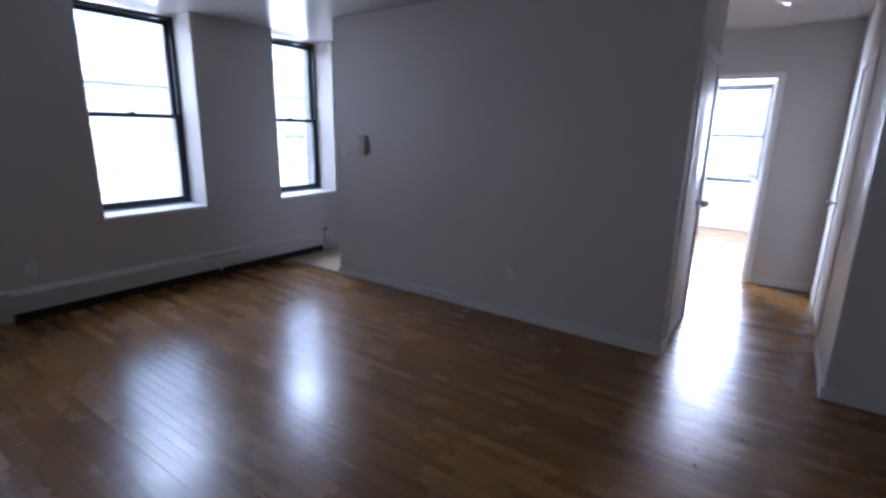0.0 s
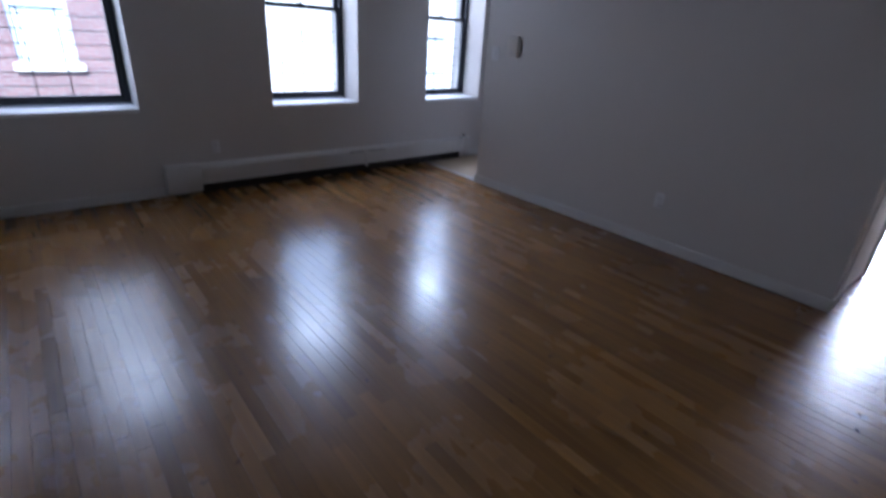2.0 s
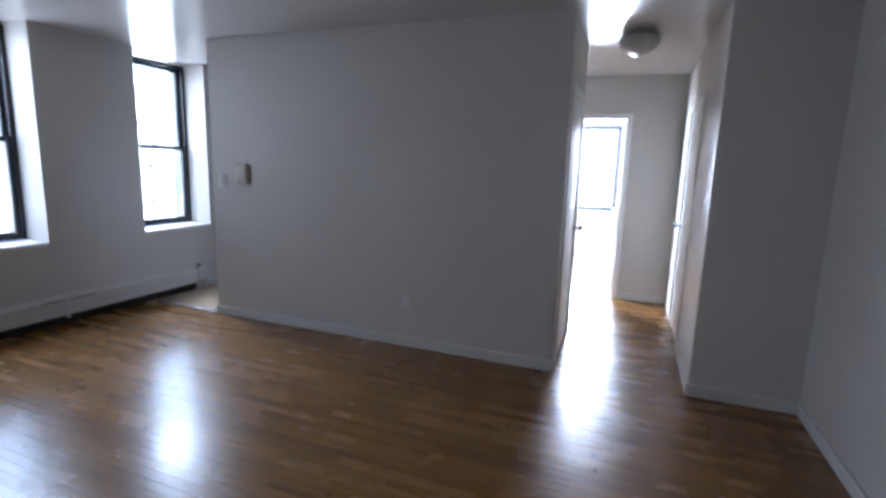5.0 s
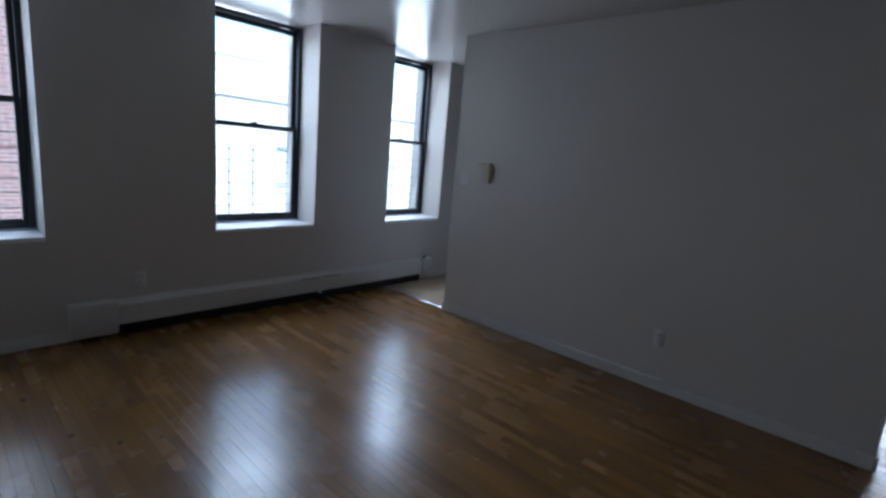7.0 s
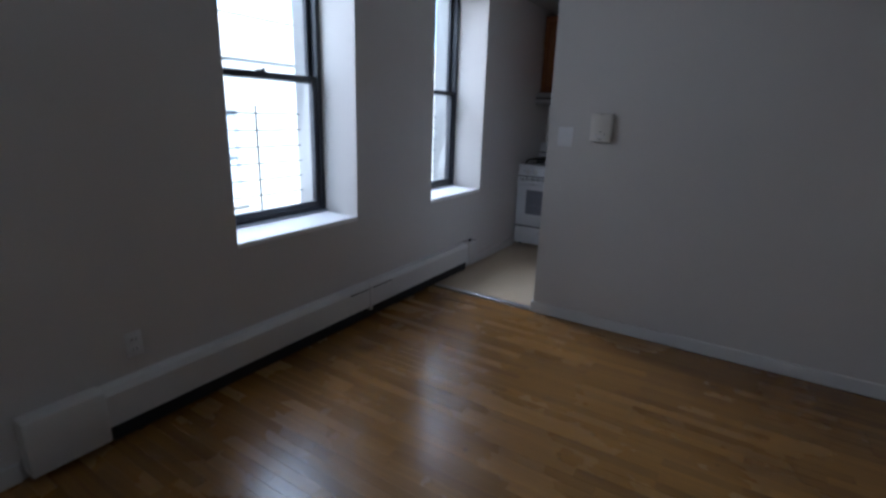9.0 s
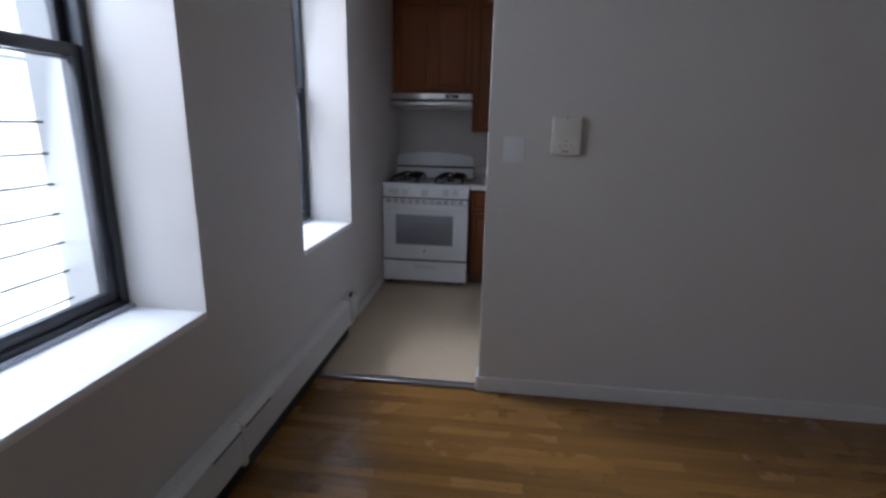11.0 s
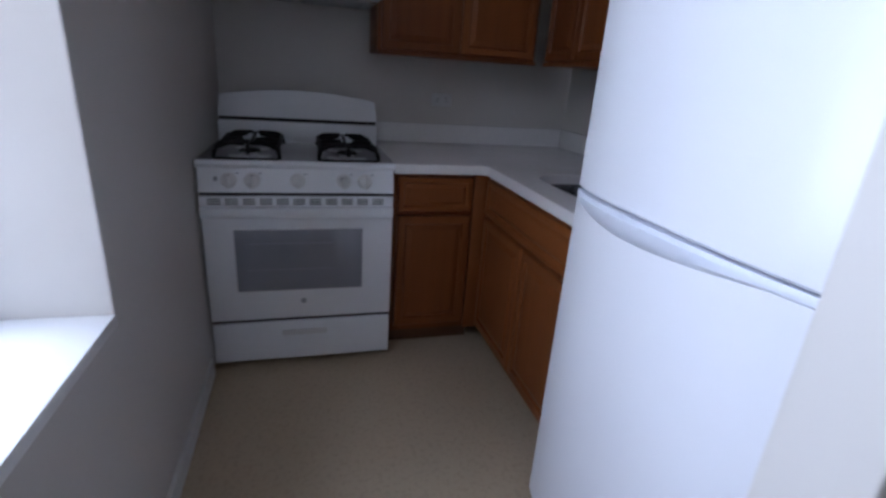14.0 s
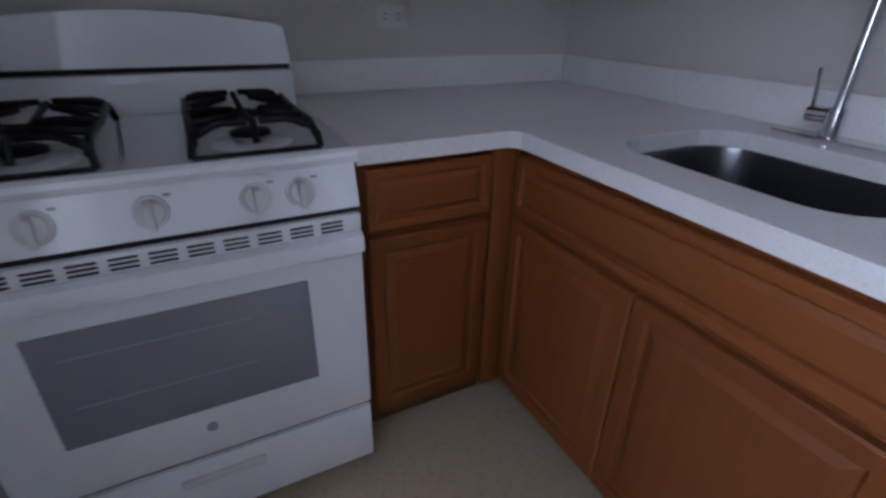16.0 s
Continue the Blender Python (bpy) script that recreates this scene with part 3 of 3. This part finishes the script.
ctrl = part("control_panel", prism(bmesh.new(), cp, 0.002, W - 0.002, axis=0), ENAMEL, stove)
for fx in (0.15, 0.262, 0.488, 0.727, 0.84):
    c = Vector((fx * W, 0.012, 0.843))
    nrm = Vector((0, -1, 0.28)).normalized()
    bm = rod(bmesh.new(), c, c + nrm * 0.012, 0.031, 0.029, seg=24)
    rod(bm, c + nrm * 0.012, c + nrm * 0.02, 0.025, 0.022, seg=24)
    kn = part("knob", bm, WHITE, ctrl)
    bm = box(-0.006, 0.006, -0.036, -0.008, -0.026, 0.026, b=0.003)
    part("knob_grip", bm, WHITE, kn, at=c)
    part("knob_mark", box(fx * W + 0.024, fx * W + 0.036, 0.015, 0.020, 0.868, 0.872), GREY, ctrl)
top = [(0.018, 0.889), (0.013, 0.903), (0.017, 0.913), (0.03, 0.919), (0.05, 0.914), (0.56, 0.914), (0.565, 0.889)]
ct = part("cooktop", prism(bmesh.new(), top, -0.004, W + 0.004, axis=0), ENAMEL, stove)
for cx in (0.180, 0.575):
    g = bmesh.new()
    z = 0.962
    x0, x1, y0, y1 = cx - 0.12, cx + 0.12, 0.065, 0.495
    for s2 in (-1, 1):
        # bowed feet rise from the cooktop into the bars
        sweep(g, [(cx + s2 * 0.122, y0 - 0.006, 0.918), (cx + s2 * 0.119, y0 + 0.002, 0.945), (cx + s2 * 0.104, y0 + 0.014, 0.966), (cx + s2 * 0.06, y0 + 0.03, 0.974), (cx + s2 * 0.012, y0 + 0.036, 0.972)], 0.0075)
        sweep(g, [(cx + s2 * 0.122, y0 - 0.006, 0.919), (cx + s2 * 0.06, y0 - 0.006, 0.919), (cx, y0 - 0.006, 0.919)], 0.005)
        sweep(g, [(cx + s2 * 0.122, y1 + 0.004, 0.918), (cx + s2 * 0.116, y1, 0.95), (cx + s2 * 0.09, y1 - 0.014, 0.97), (cx + s2 * 0.012, y1 - 0.03, 0.974)], 0.0075)
    sweep(g, [(cx, y0 + 0.02, z - 0.03), (cx, y0 + 0.04, z + 0.008), (cx, 0.28, z - 0.006), (cx, y1 - 0.03, z + 0.008)], 0.0075)
    for xx in (x0 + 0.004, x1 - 0.004):
        sweep(g, [(xx, y0, z - 0.018), (xx, y0 + 0.05, z), (xx, 0.28, z - 0.006), (xx, y1 - 0.05, z), (xx, y1, z - 0.018)], 0.0085)
    sweep(g, [(x0, 0.28, z - 0.004), (cx, 0.28, z - 0.008), (x1, 0.28, z - 0.004)], 0.0085)
    for cy in (0.17, 0.39):
        for k in range(4):
            a = math.pi / 4 + k * math.pi / 2
            ex, ey = (0.105 if math.cos(a) > 0 else -0.105), (0.1 if math.sin(a) > 0 else -0.1)
            sweep(g, [(cx + ex, cy + ey, z), (cx + ex * 0.62, cy + ey * 0.62, z + 0.012), (cx + ex * 0.28, cy + ey * 0.28, z + 0.016)], 0.0085)
        for s in (-1, 1):
            sweep(g, [(cx + s * 0.11, cy, z), (cx + s * 0.045, cy, z + 0.008)], 0.0085)
    part("grate", g, IRON, ct, "black cast iron burner grate")
    for cy in (0.17, 0.39):
        bm = rod(bmesh.new(), (cx, cy, 0.914), (cx, cy, 0.917), 0.085, 0.08, seg=28)
        part("burner_bowl", bm, ENAMEL, ct, "shallow white burner recess")
        bm = rod(bmesh.new(), (cx, cy, 0.917), (cx, cy, 0.932), 0.03, 0.034, seg=24)
        bn = part("burner", bm, STEEL, ct, "aluminium burner head")
        bm = rod(bmesh.new(), (cx, cy, 0.932), (cx, cy, 0.938), 0.042, 0.042, seg=24)
        rod(bm, (cx, cy, 0.938), (cx, cy, 0.942), 0.042, 0.034, seg=24)
        part("burner_cap", bm, IRON, bn, "black enamel burner cap")
part("panel_mark", box(0.06, 0.072, 0.010, 0.016, 0.825, 0.856), GREY, ctrl)
arc = [(0.0, 1.027)] + [(W * k / 16, 1.128 + 0.034 * math.sin(math.pi * k / 16)) for k in range(17)] + [(W, 1.027)]
arc[1], arc[17] = (0.012, 1.125), (W - 0.012, 1.125)
bg = part("backguard", prism(bmesh.new(), [(u, v) for u, v in arc], 0.595, 0.665, axis=1), ENAMEL, stove, "tall white splash panel with arched top")
part("backguard_base", box(0.0, W, 0.575, 0.665, 0.89, 1.012, b=0.006), ENAMEL, bg)
# black filler that paints the slot's shade
part("backguard_slot_shade", box(0.004, W - 0.004, 0.607, 0.66, 1.012, 1.0275), DARK, bg, "vent slot, its shade a black filler")
part("clock_panel", box(0.29, 0.45, 0.573, 0.5755, 0.96, 0.99), ENAMEL, bg)


# ---- range hood ----
hood = thing("range_hood", "slim stainless steel range hood with black controls", "range hood", 0.003, 5.5, 1.565)
sect = [(0.0, 0.03), (0.004, 0.048), (0.015, 0.057), (0.42, 0.057), (0.42, 0.0), (0.03, 0.0), (0.008, 0.012)]
part("canopy", prism(bmesh.new(), sect, 0, 0.733, axis=0), STEEL, hood)
# the recess's shade is put in as a black box
part("shadow_gap", box(0.004, 0.729, 0.024, 0.415, 0.0572, 0.0698), DARK, hood, "black filler that shades the recess between the steel bands")
part("upper_band", box(0, 0.733, 0.012, 0.42, 0.07, 0.122, b=0.004), STEEL, hood)
part("lip", box(0.002, 0.731, 0.02, 0.05, -0.006, 0.0, b=0.002), CHROME, hood)
part("control_strip", box(0.50, 0.62, 0.0095, 0.035, 0.082, 0.112), DARK, hood, "black control strip")
part("display", box(0.53, 0.57, 0.0085, 0.02, 0.09, 0.103), GREY, hood)
for k in (0.08, 0.4):
    part("filter", box(k, k + 0.28, 0.06, 0.38, -0.006, 0.0), GREY, hood)


# ---- cabinets ----
def knobless_door(name, parent, x, z, w, h, level=False, d=0.02):
    return part(name, panel(w, h, d, stile=0.05 if h > 0.25 else 0.032), CAB_H if level else CAB_V, parent, at=(x, -d, z), smooth=False)


def base_cabinet(label, x, y, rz, w, depth=0.6):
    ob = thing("base_cabinet", label, "cabinet", x, y, 0, rz, group="oak kitchen cabinets")
    bm = box(0, w, 0, 0.02, 0.1, 0.872)
    part("face_frame", bm, CAB_V, ob)
    bm = box(0, 0.018, 0.0205, depth, 0.1, 0.872)
    bx(bm, w - 0.018, w, 0.0205, depth, 0.1, 0.872)
    bx(bm, 0.018, w - 0.018, 0.0205, depth, 0.1, 0.118)
    part("carcass", bm, CAB_V, ob)
    part("toe_kick", box(0, w, 0.07, 0.09, 0.0, 0.1), CAB_DARK, ob)
    return ob


c1 = base_cabinet("narrow honey oak base cabinet with one drawer and door", 0.775, 5.244, 0, 0.415)
knobless_door("drawer_front", c1, 0.02, 0.70, 0.34, 0.155, True)
knobless_door("door", c1, 0.02, 0.135, 0.34, 0.545)
part("corner_filler", box(0.368, 0.4385, -0.022, -0.0005, 0.1, 0.872, b=0.002), CAB_V, c1)
c2 = base_cabinet("wide honey oak sink cabinet with false drawer front and two doors", 1.214, 5.22, -90, 0.93, 0.62)
knobless_door("drawer_front", c2, 0.022, 0.70, 0.885, 0.155, True)
knobless_door("door", c2, 0.022, 0.135, 0.424, 0.545)
knobless_door("door", c2, 0.452, 0.135, 0.455, 0.545)


def wall_cabinet(label, x, y, z, rz, w, h, n, depth=0.31):
    ob = thing("wall_cabinet", label, "cabinet", x, y, z, rz, group="oak kitchen cabinets")
    part("carcass", box(0, w, 0, depth, 0, h, b=0.002), CAB_V, ob)
    dw = (w - 0.03) / n
    for k in range(n):
        knobless_door("door", ob, 0.015 + k * dw + 0.003, 0.02, dw - 0.006, h - 0.04)
    part("bottom_rail", box(0, w, -0.024, 0.0, -0.004, 0.014, b=0.003), CAB_H, ob)


wall_cabinet("short honey oak wall cabinet above the range hood", 0.003, 5.63, 1.69, 0, 0.735, 0.80, 2, 0.29)
wall_cabinet("tall honey oak wall cabinet beside the range hood", 0.742, 5.63, 1.36, 0, 0.80, 1.13, 2, 0.29)
wall_cabinet("tall honey oak wall cabinet above the sink", 1.60, 5.60, 1.36, -90, 0.60, 1.13, 2)
wall_cabinet("tall honey oak wall cabinet above the sink", 1.60, 4.996, 1.36, -90, 0.64, 1.13, 2)

# ---- worktop with a cut-out for the sink ----
SX0, SX1, SY0, SY1 = 1.31, 1.73, 4.50, 5.035


def rounded(x0, x1, y0, y1, r, n=6):
    pts = []
    for cx, cy, a in ((x1 - r, y0 + r, -90), (x1 - r, y1 - r, 0), (x0 + r, y1 - r, 90), (x0 + r, y0 + r, 180)):
        for k in range(n + 1):
            t = radians(a + 90 * k / n)
            pts.append((cx + r * math.cos(t), cy + r * math.sin(t)))
    return pts


def worktop_mesh():
    bm = bmesh.new()
    outer = [(0.773, 5.204), (1.165, 5.204), (1.187, 5.182), (1.187, 4.275), (1.92, 4.275), (1.92, 5.92), (0.773, 5.92)]
    hole = rounded(SX0, SX1, SY0, SY1, 0.12)
    loops = []
    for ring in (outer, hole):
        vs = [bm.verts.new((x, y, 0.915)) for x, y in ring]
        loops += [bm.edges.new((vs[i], vs[(i + 1) % len(vs)])) for i in range(len(vs))]
    bmesh.ops.triangle_fill(bm, use_beauty=True, edges=loops)
    ext = bmesh.ops.extrude_face_region(bm, geom=list(bm.faces))
    for v in ext["geom"]:
        if isinstance(v, bmesh.types.BMVert):
            v.co.z = 0.874
    return bm


wt = thing("worktop", "white speckled quartz worktop with low upstand", "worktop", 0, 0)
part("slab", worktop_mesh(), QUARTZ, wt, smooth=False)
part("upstand", box(0.773, 1.90, 5.902, 5.923, 0.9155, 1.02, b=0.002), QUARTZ, wt)
part("upstand", box(1.902, 1.923, 4.275, 5.901, 0.9155, 1.02, b=0.002), QUARTZ, wt)

sink = thing("sink", "undermount stainless steel sink bowl", "sink", 0, 0, 0.7)
bm = bmesh.new()
prev = None
for inset, z in ((-0.012, 0.173), (-0.001, 0.173), (0.002, 0.16), (0.008, 0.02), (0.03, 0.0)):
    ring = [bm.verts.new((x, y, z)) for x, y in rounded(SX0 + inset, SX1 - inset, SY0 + inset, SY1 - inset, 0.12)]
    if prev:
        for k in range(len(ring)):
            bm.faces.new((prev[k], prev[(k + 1) % len(ring)], ring[(k + 1) % len(ring)], ring[k]))
    prev = ring
bm.faces.new(prev)
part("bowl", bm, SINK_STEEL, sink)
bm = rod(bmesh.new(), (1.52, 4.77, 0.001), (1.52, 4.77, 0.006), 0.045, 0.04, seg=24)
part("drain", bm, CHROME, sink, "round chrome drain")

fc = thing("faucet", "tall chrome pull-down kitchen faucet with side lever", "faucet", 1.845, 4.835, 0.9155, 18)
part("deck_plate", box(-0.028, 0.028, -0.125, 0.125, 0, 0.006, b=0.003), CHROME, fc).rotation_euler.z = radians(-18)
bm = rod(bmesh.new(), (0, 0, 0.006), (0, 0, 0.075), 0.024, 0.021, seg=20)
rod(bm, (0, 0, 0.075), (0, 0, 0.41), 0.012, seg=16)
body = part("body", bm, CHROME, fc)
arcp = [(0, 0, 0.41)] + [(-0.06 + 0.06 * math.cos(radians(a)), 0, 0.41 + 0.06 * math.sin(radians(a))) for a in range(15, 181, 15)]
part("spout", sweep(bmesh.new(), arcp, 0.012, 14), CHROME, fc)
bm = rod(bmesh.new(), (-0.12, 0, 0.41), (-0.12, 0, 0.325), 0.014, 0.018, seg=18)
part("spray_head", bm, BLACK, fc, "dark grey spray head")
bm = rod(bmesh.new(), (0, 0.018, 0.055), (0, 0.06, 0.055), 0.018, seg=16)
rod(bm, (0, 0.05, 0.06), (-0.005, 0.06, 0.16), 0.005, seg=10)
part("lever", bm, CHROME, fc)

# ---- fridge ----
fr = thing("refrigerator", "tall white top-freezer refrigerator with rounded doors", "refrigerator", 1.045, 4.255, 0, -90)
FW = 0.68


def fridge_door(z0, z1, round_top):
    """Its face bows out along the width; the top edge may be rounded."""
    bm = bmesh.new()
    n, rows = 12, []
    prof = [(z0, 0.006), (z0 + 0.006, 0.0)] + ([(z1 - 0.05, 0.0), (z1 - 0.025, 0.006), (z1 - 0.008, 0.02), (z1, 0.045)] if round_top else [(z1 - 0.006, 0.0), (z1, 0.006)])
    for z, back in prof:
        ring = []
        for k in range(n + 1):
            u = k / n
            bow = 0.022 * (2 * u - 1) ** 4 + 0.006 * (2 * u - 1) ** 2
            ring.append(bm.verts.new((u * FW, bow + back, z)))
        ring += [bm.verts.new((FW, 0.075, z)), bm.verts.new((0, 0.075, z))]
        rows.append(ring)
    m = len(rows[0])
    for a, b in zip(rows, rows[1:]):
        for k in range(m):
            bm.faces.new((a[k], a[(k + 1) % m], b[(k + 1) % m], b[k]))
    bm.faces.new(rows[0][::-1])
    bm.faces.new(rows[-1])
    return bm


part("cabinet_body", box(0.004, FW - 0.004, 0.09, 0.74, 0.03, 1.595, b=0.006), FRIDGE, fr)
part("gasket", box(0.01, FW - 0.01, 0.0755, 0.0895, 0.06, 1.58), GREY, fr, "grey rubber door gasket")
lowd = part("fridge_door", fridge_door(0.06, 1.025, False), FRIDGE, fr)
upd = part("freezer_door", fridge_door(1.04, 1.60, True), FRIDGE, fr)


def grip():
    """A grip along the door seam, thin at the far end and deeper towards the hinge side."""
    bm, rows, n = bmesh.new(), [], 20
    for k in range(n + 1):
        u = k / n
        swell = math.sin(math.pi * min(1, u / 0.86) ** 0.75) if u < 0.86 else 0.0
        front = 0.022 * (2 * u - 1) ** 4 + 0.006 * (2 * u - 1) ** 2
        out, drop = 0.006 + 0.014 * swell, 0.012 + 0.036 * swell
        x = 0.006 + u * (FW - 0.012)
        rows.append([bm.verts.new(p) for p in ((x, front + 0.02, 1.036), (x, front - out * 0.6, 1.038), (x, front - out, 1.03), (x, front - out * 0.8, 1.03 - drop * 0.6), (x, front + 0.001, 1.03 - drop), (x, front + 0.02, 1.03 - drop))])
    for a, c in zip(rows, rows[1:]):
        for k in range(6):
            bm.faces.new((a[k], a[(k + 1) % 6], c[(k + 1) % 6], c[k]))
    bm.faces.new(rows[0])
    bm.faces.new(rows[-1])
    return bm


part("door_handle", grip(), HANDLE, lowd, "long lilac-grey moulded grip")
part("toe_grille", box(0.02, FW - 0.02, 0.05, 0.089, 0.012, 0.055), GREY, fr)
for xx in (0.06, FW - 0.06):
    part("foot", rod(bmesh.new(), (xx, 0.12, 0), (xx, 0.12, 0.031), 0.02), DARK, fr)
    part("foot", rod(bmesh.new(), (xx, 0.68, 0), (xx, 0.68, 0.031), 0.02), DARK, fr)
part("hinge_cap", box(FW - 0.09, FW - 0.01, 0.05, 0.13, 1.5955, 1.615, b=0.005), FRIDGE, fr)
lab = part("energy_label", box(0.535, 0.595, 0.0, 0.0045, 1.44, 1.52), WHITE, upd, "white paper label with black print")
for x0, x1, z0, z1 in ((0.54, 0.562, 1.445, 1.51), (0.565, 0.592, 1.485, 1.516), (0.566, 0.59, 1.468, 1.472), (0.566, 0.586, 1.458, 1.462)):
    part("print_bar", box(x0, x1, -0.0008, 0.0002, z0, z1), DARK, lab)
part("name_mark", box(0.54, 0.60, 0.0, 0.0045, 1.545, 1.55), GREY, upd)


# ---- outside ----
def far_window(parent, x, y, z, w, h):
    fw = part("window", box(x - 0.12, x - 0.08, y, y + w, z, z + h), FAR_BLIND, parent)
    bm = box(x - 0.075, x - 0.03, y, y + 0.06, z, z + h)
    bx(bm, x - 0.075, x - 0.03, y + w - 0.06, y + w, z, z + h)
    bx(bm, x - 0.075, x - 0.03, y + 0.06, y + w - 0.06, z + h - 0.06, z + h)
    bx(bm, x - 0.075, x - 0.03, y + 0.06, y + w - 0.06, z, z + 0.06)
    bx(bm, x - 0.075, x - 0.03, y + 0.06, y + w - 0.06, z + h / 2 - 0.03, z + h / 2 + 0.03)
    part("frame", bm, GREY, fw)
    part("pane", box(x - 0.079, x - 0.0755, y + 0.06, y + w - 0.06, z + 0.06, z + h - 0.06), FAR_GLASS, fw)
    part("sill", box(x - 0.1, x + 0.08, y - 0.08, y + w + 0.08, z - 0.13, z - 0.001, b=0.01), STONE, fw)


def building(label, x, y0, y1, ztop, material, cols, rows, w=0.9, h=1.85):
    ob = thing("apartment_building", label, "building", 0, 0, -9)
    off = 9
    bm = bmesh.new()
    ys = [y0] + [v for c in cols for v in (c, c + w)] + [y1]
    for a, b in zip(ys[::2], ys[1::2]):
        bx(bm, x - 0.3, x, a, b, 0, ztop + off)
    for c in cols:
        edge = 0.0
        for r in rows:
            bx(bm, x - 0.3, x, c, c + w, edge, r + off)
            edge = r + h + off
        bx(bm, x - 0.3, x, c, c + w, edge, ztop + off)
    bx(bm, x - 6, x - 0.3, y0, y1, 0, ztop + off - 0.1)
    part("wall", bm, material, ob, smooth=False)
    part("roof", box(x - 6.1, x + 0.03, y0, y1, ztop + off, ztop + off + 0.12, b=0.02), STONE, ob, "pale stone coping")
    for r in rows[2:]:
        part("string_course", box(x + 0.002, x + 0.06, y0, y1, r + off + h + 1.02, r + off + h + 1.2, b=0.01), STONE, ob, "pale stone band")
    for c in cols:
        for r in rows:
            far_window(ob, x, c, r + off, w, h)
    return ob


building("red brick apartment building across the courtyard", -7, -9, 2.3, 6.5, BRICK, (-7.3, -4.9, -2.5, -0.11), (-5.65, -2.55, 0.55, 3.65), 0.87, 1.89)
# its pale colour carries the glare outside the second and third windows
building("brick building across the courtyard, coloured pale for its sunlit glare", -7, 2.32, 16, 3.2, GLARE_BRICK, (3.0, 5.9, 8.8, 11.7), (-6.6, -3.55, -0.5), 0.75, 1.85)
# invented sunlit backdrop, so that the bedroom window looks out on white
north = building("pale brick building added as bright backdrop past the bedroom window", -7, -8, 14, 6.5, GLARE_BRICK, (-3, 0.5, 4, 7.5), (-5.6, -2.5, 0.6, 3.7))
north.matrix_world = pose(0, 9.3, -9, 0, 0, -90)
structure("ground", box(-200, 200, -200, 200, -9.2, -9.0), ASPHALT, "dark asphalt courtyard ground far below", "ground")


def guard(y0, y1, z):
    ob = thing("window_guard", "thin dark iron guard bars outside the window", "window guard", -0.52, (y0 + y1) / 2, z - 0.04, group="window guards")
    w = (y1 - y0) / 2 - 0.005
    for k in range(7):
        part("bar", rod(bmesh.new(), (0, -w, 0.06 + k * 0.105), (0, w, 0.06 + k * 0.105), 0.0045, seg=6), IRON, ob)
    for s in (-0.13, 0.1):
        part("upright", box(-0.004, 0.004, s - 0.0045, s + 0.0045, 0.0, 0.74), IRON, ob)


for y0, y1, z in WINDOWS:
    guard(y0, y1, z)

# ---- floor strips, each a piece of its own ----
rng = random.Random(4)
PW, T = 0.057, 0.012
shapes = {}


def strip_shape(n):
    if n not in shapes:
        L, c, g = n * 0.1, 0.0006, 0.0003
        bm = bmesh.new()
        lo = [bm.verts.new(p) for p in ((g, g, 0), (L - g, g, 0), (L - g, PW - g, 0), (g, PW - g, 0))]
        mi = [bm.verts.new((v.co.x, v.co.y, T - c * 0.6)) for v in lo]
        hi = [bm.verts.new(p) for p in ((g + c, g + c, T), (L - g - c, g + c, T), (L - g - c, PW - g - c, T), (g + c, PW - g - c, T))]
        for a, b in ((lo, mi), (mi, hi)):
            for k in range(4):
                bm.faces.new((a[k], a[(k + 1) % 4], b[(k + 1) % 4], b[k]))
        bm.faces.new(hi)
        me = bpy.data.meshes.new("strip")
        bm.to_mesh(me)
        bm.free()
        me.materials.append(PLANK)
        shapes[n] = me
    return shapes[n]


near, verts, faces = 0, [], []
row = 0
y = YS
while y < YN:
    x_to = 5.8 if y < YP - PW else 5.75
    x = (-0.02 - 0.1 * rng.randint(0, 4)) if y < YP - 0.03 else 2.35
    if YP - 0.03 <= y < YB:
        x, x_to = (4.1 if y < 4.4 else 3.37) - 0.01 * rng.randint(0, 5), 5.16 if y > YP + 0.1 else 5.8
        if y < YP + 0.1:
            x = 4.1
    while x < x_to - 0.05:
        n = min(rng.choice((3, 4, 5, 6, 7, 8, 9, 11, 13)), max(1, round((x_to - x) / 0.1 + 0.3)))
        jit = rng.uniform(-0.0003, 0.0002)
        me = strip_shape(n)
        if near < 300 and 0.4 < y < 3.5 and x > 0.6:
            ob = new("floor_strip", me)
            ob.parent = floor
            ob.location = (x, y, -T + jit)
            near += 1
        else:
            k = len(verts)
            verts += [(v.co.x + x, v.co.y + y, v.co.z - T + jit) for v in me.vertices]
            faces += [tuple(i + k for i in p.vertices) for p in me.polygons]
        x += n * 0.1
    y += PW
me = bpy.data.meshes.new("floor_strips")
me.from_pydata(verts, [], faces)
me.materials.append(PLANK_FAR)
rest = new("floor_strips", me)
rest.parent = floor
tagged(rest, kind="stuff")
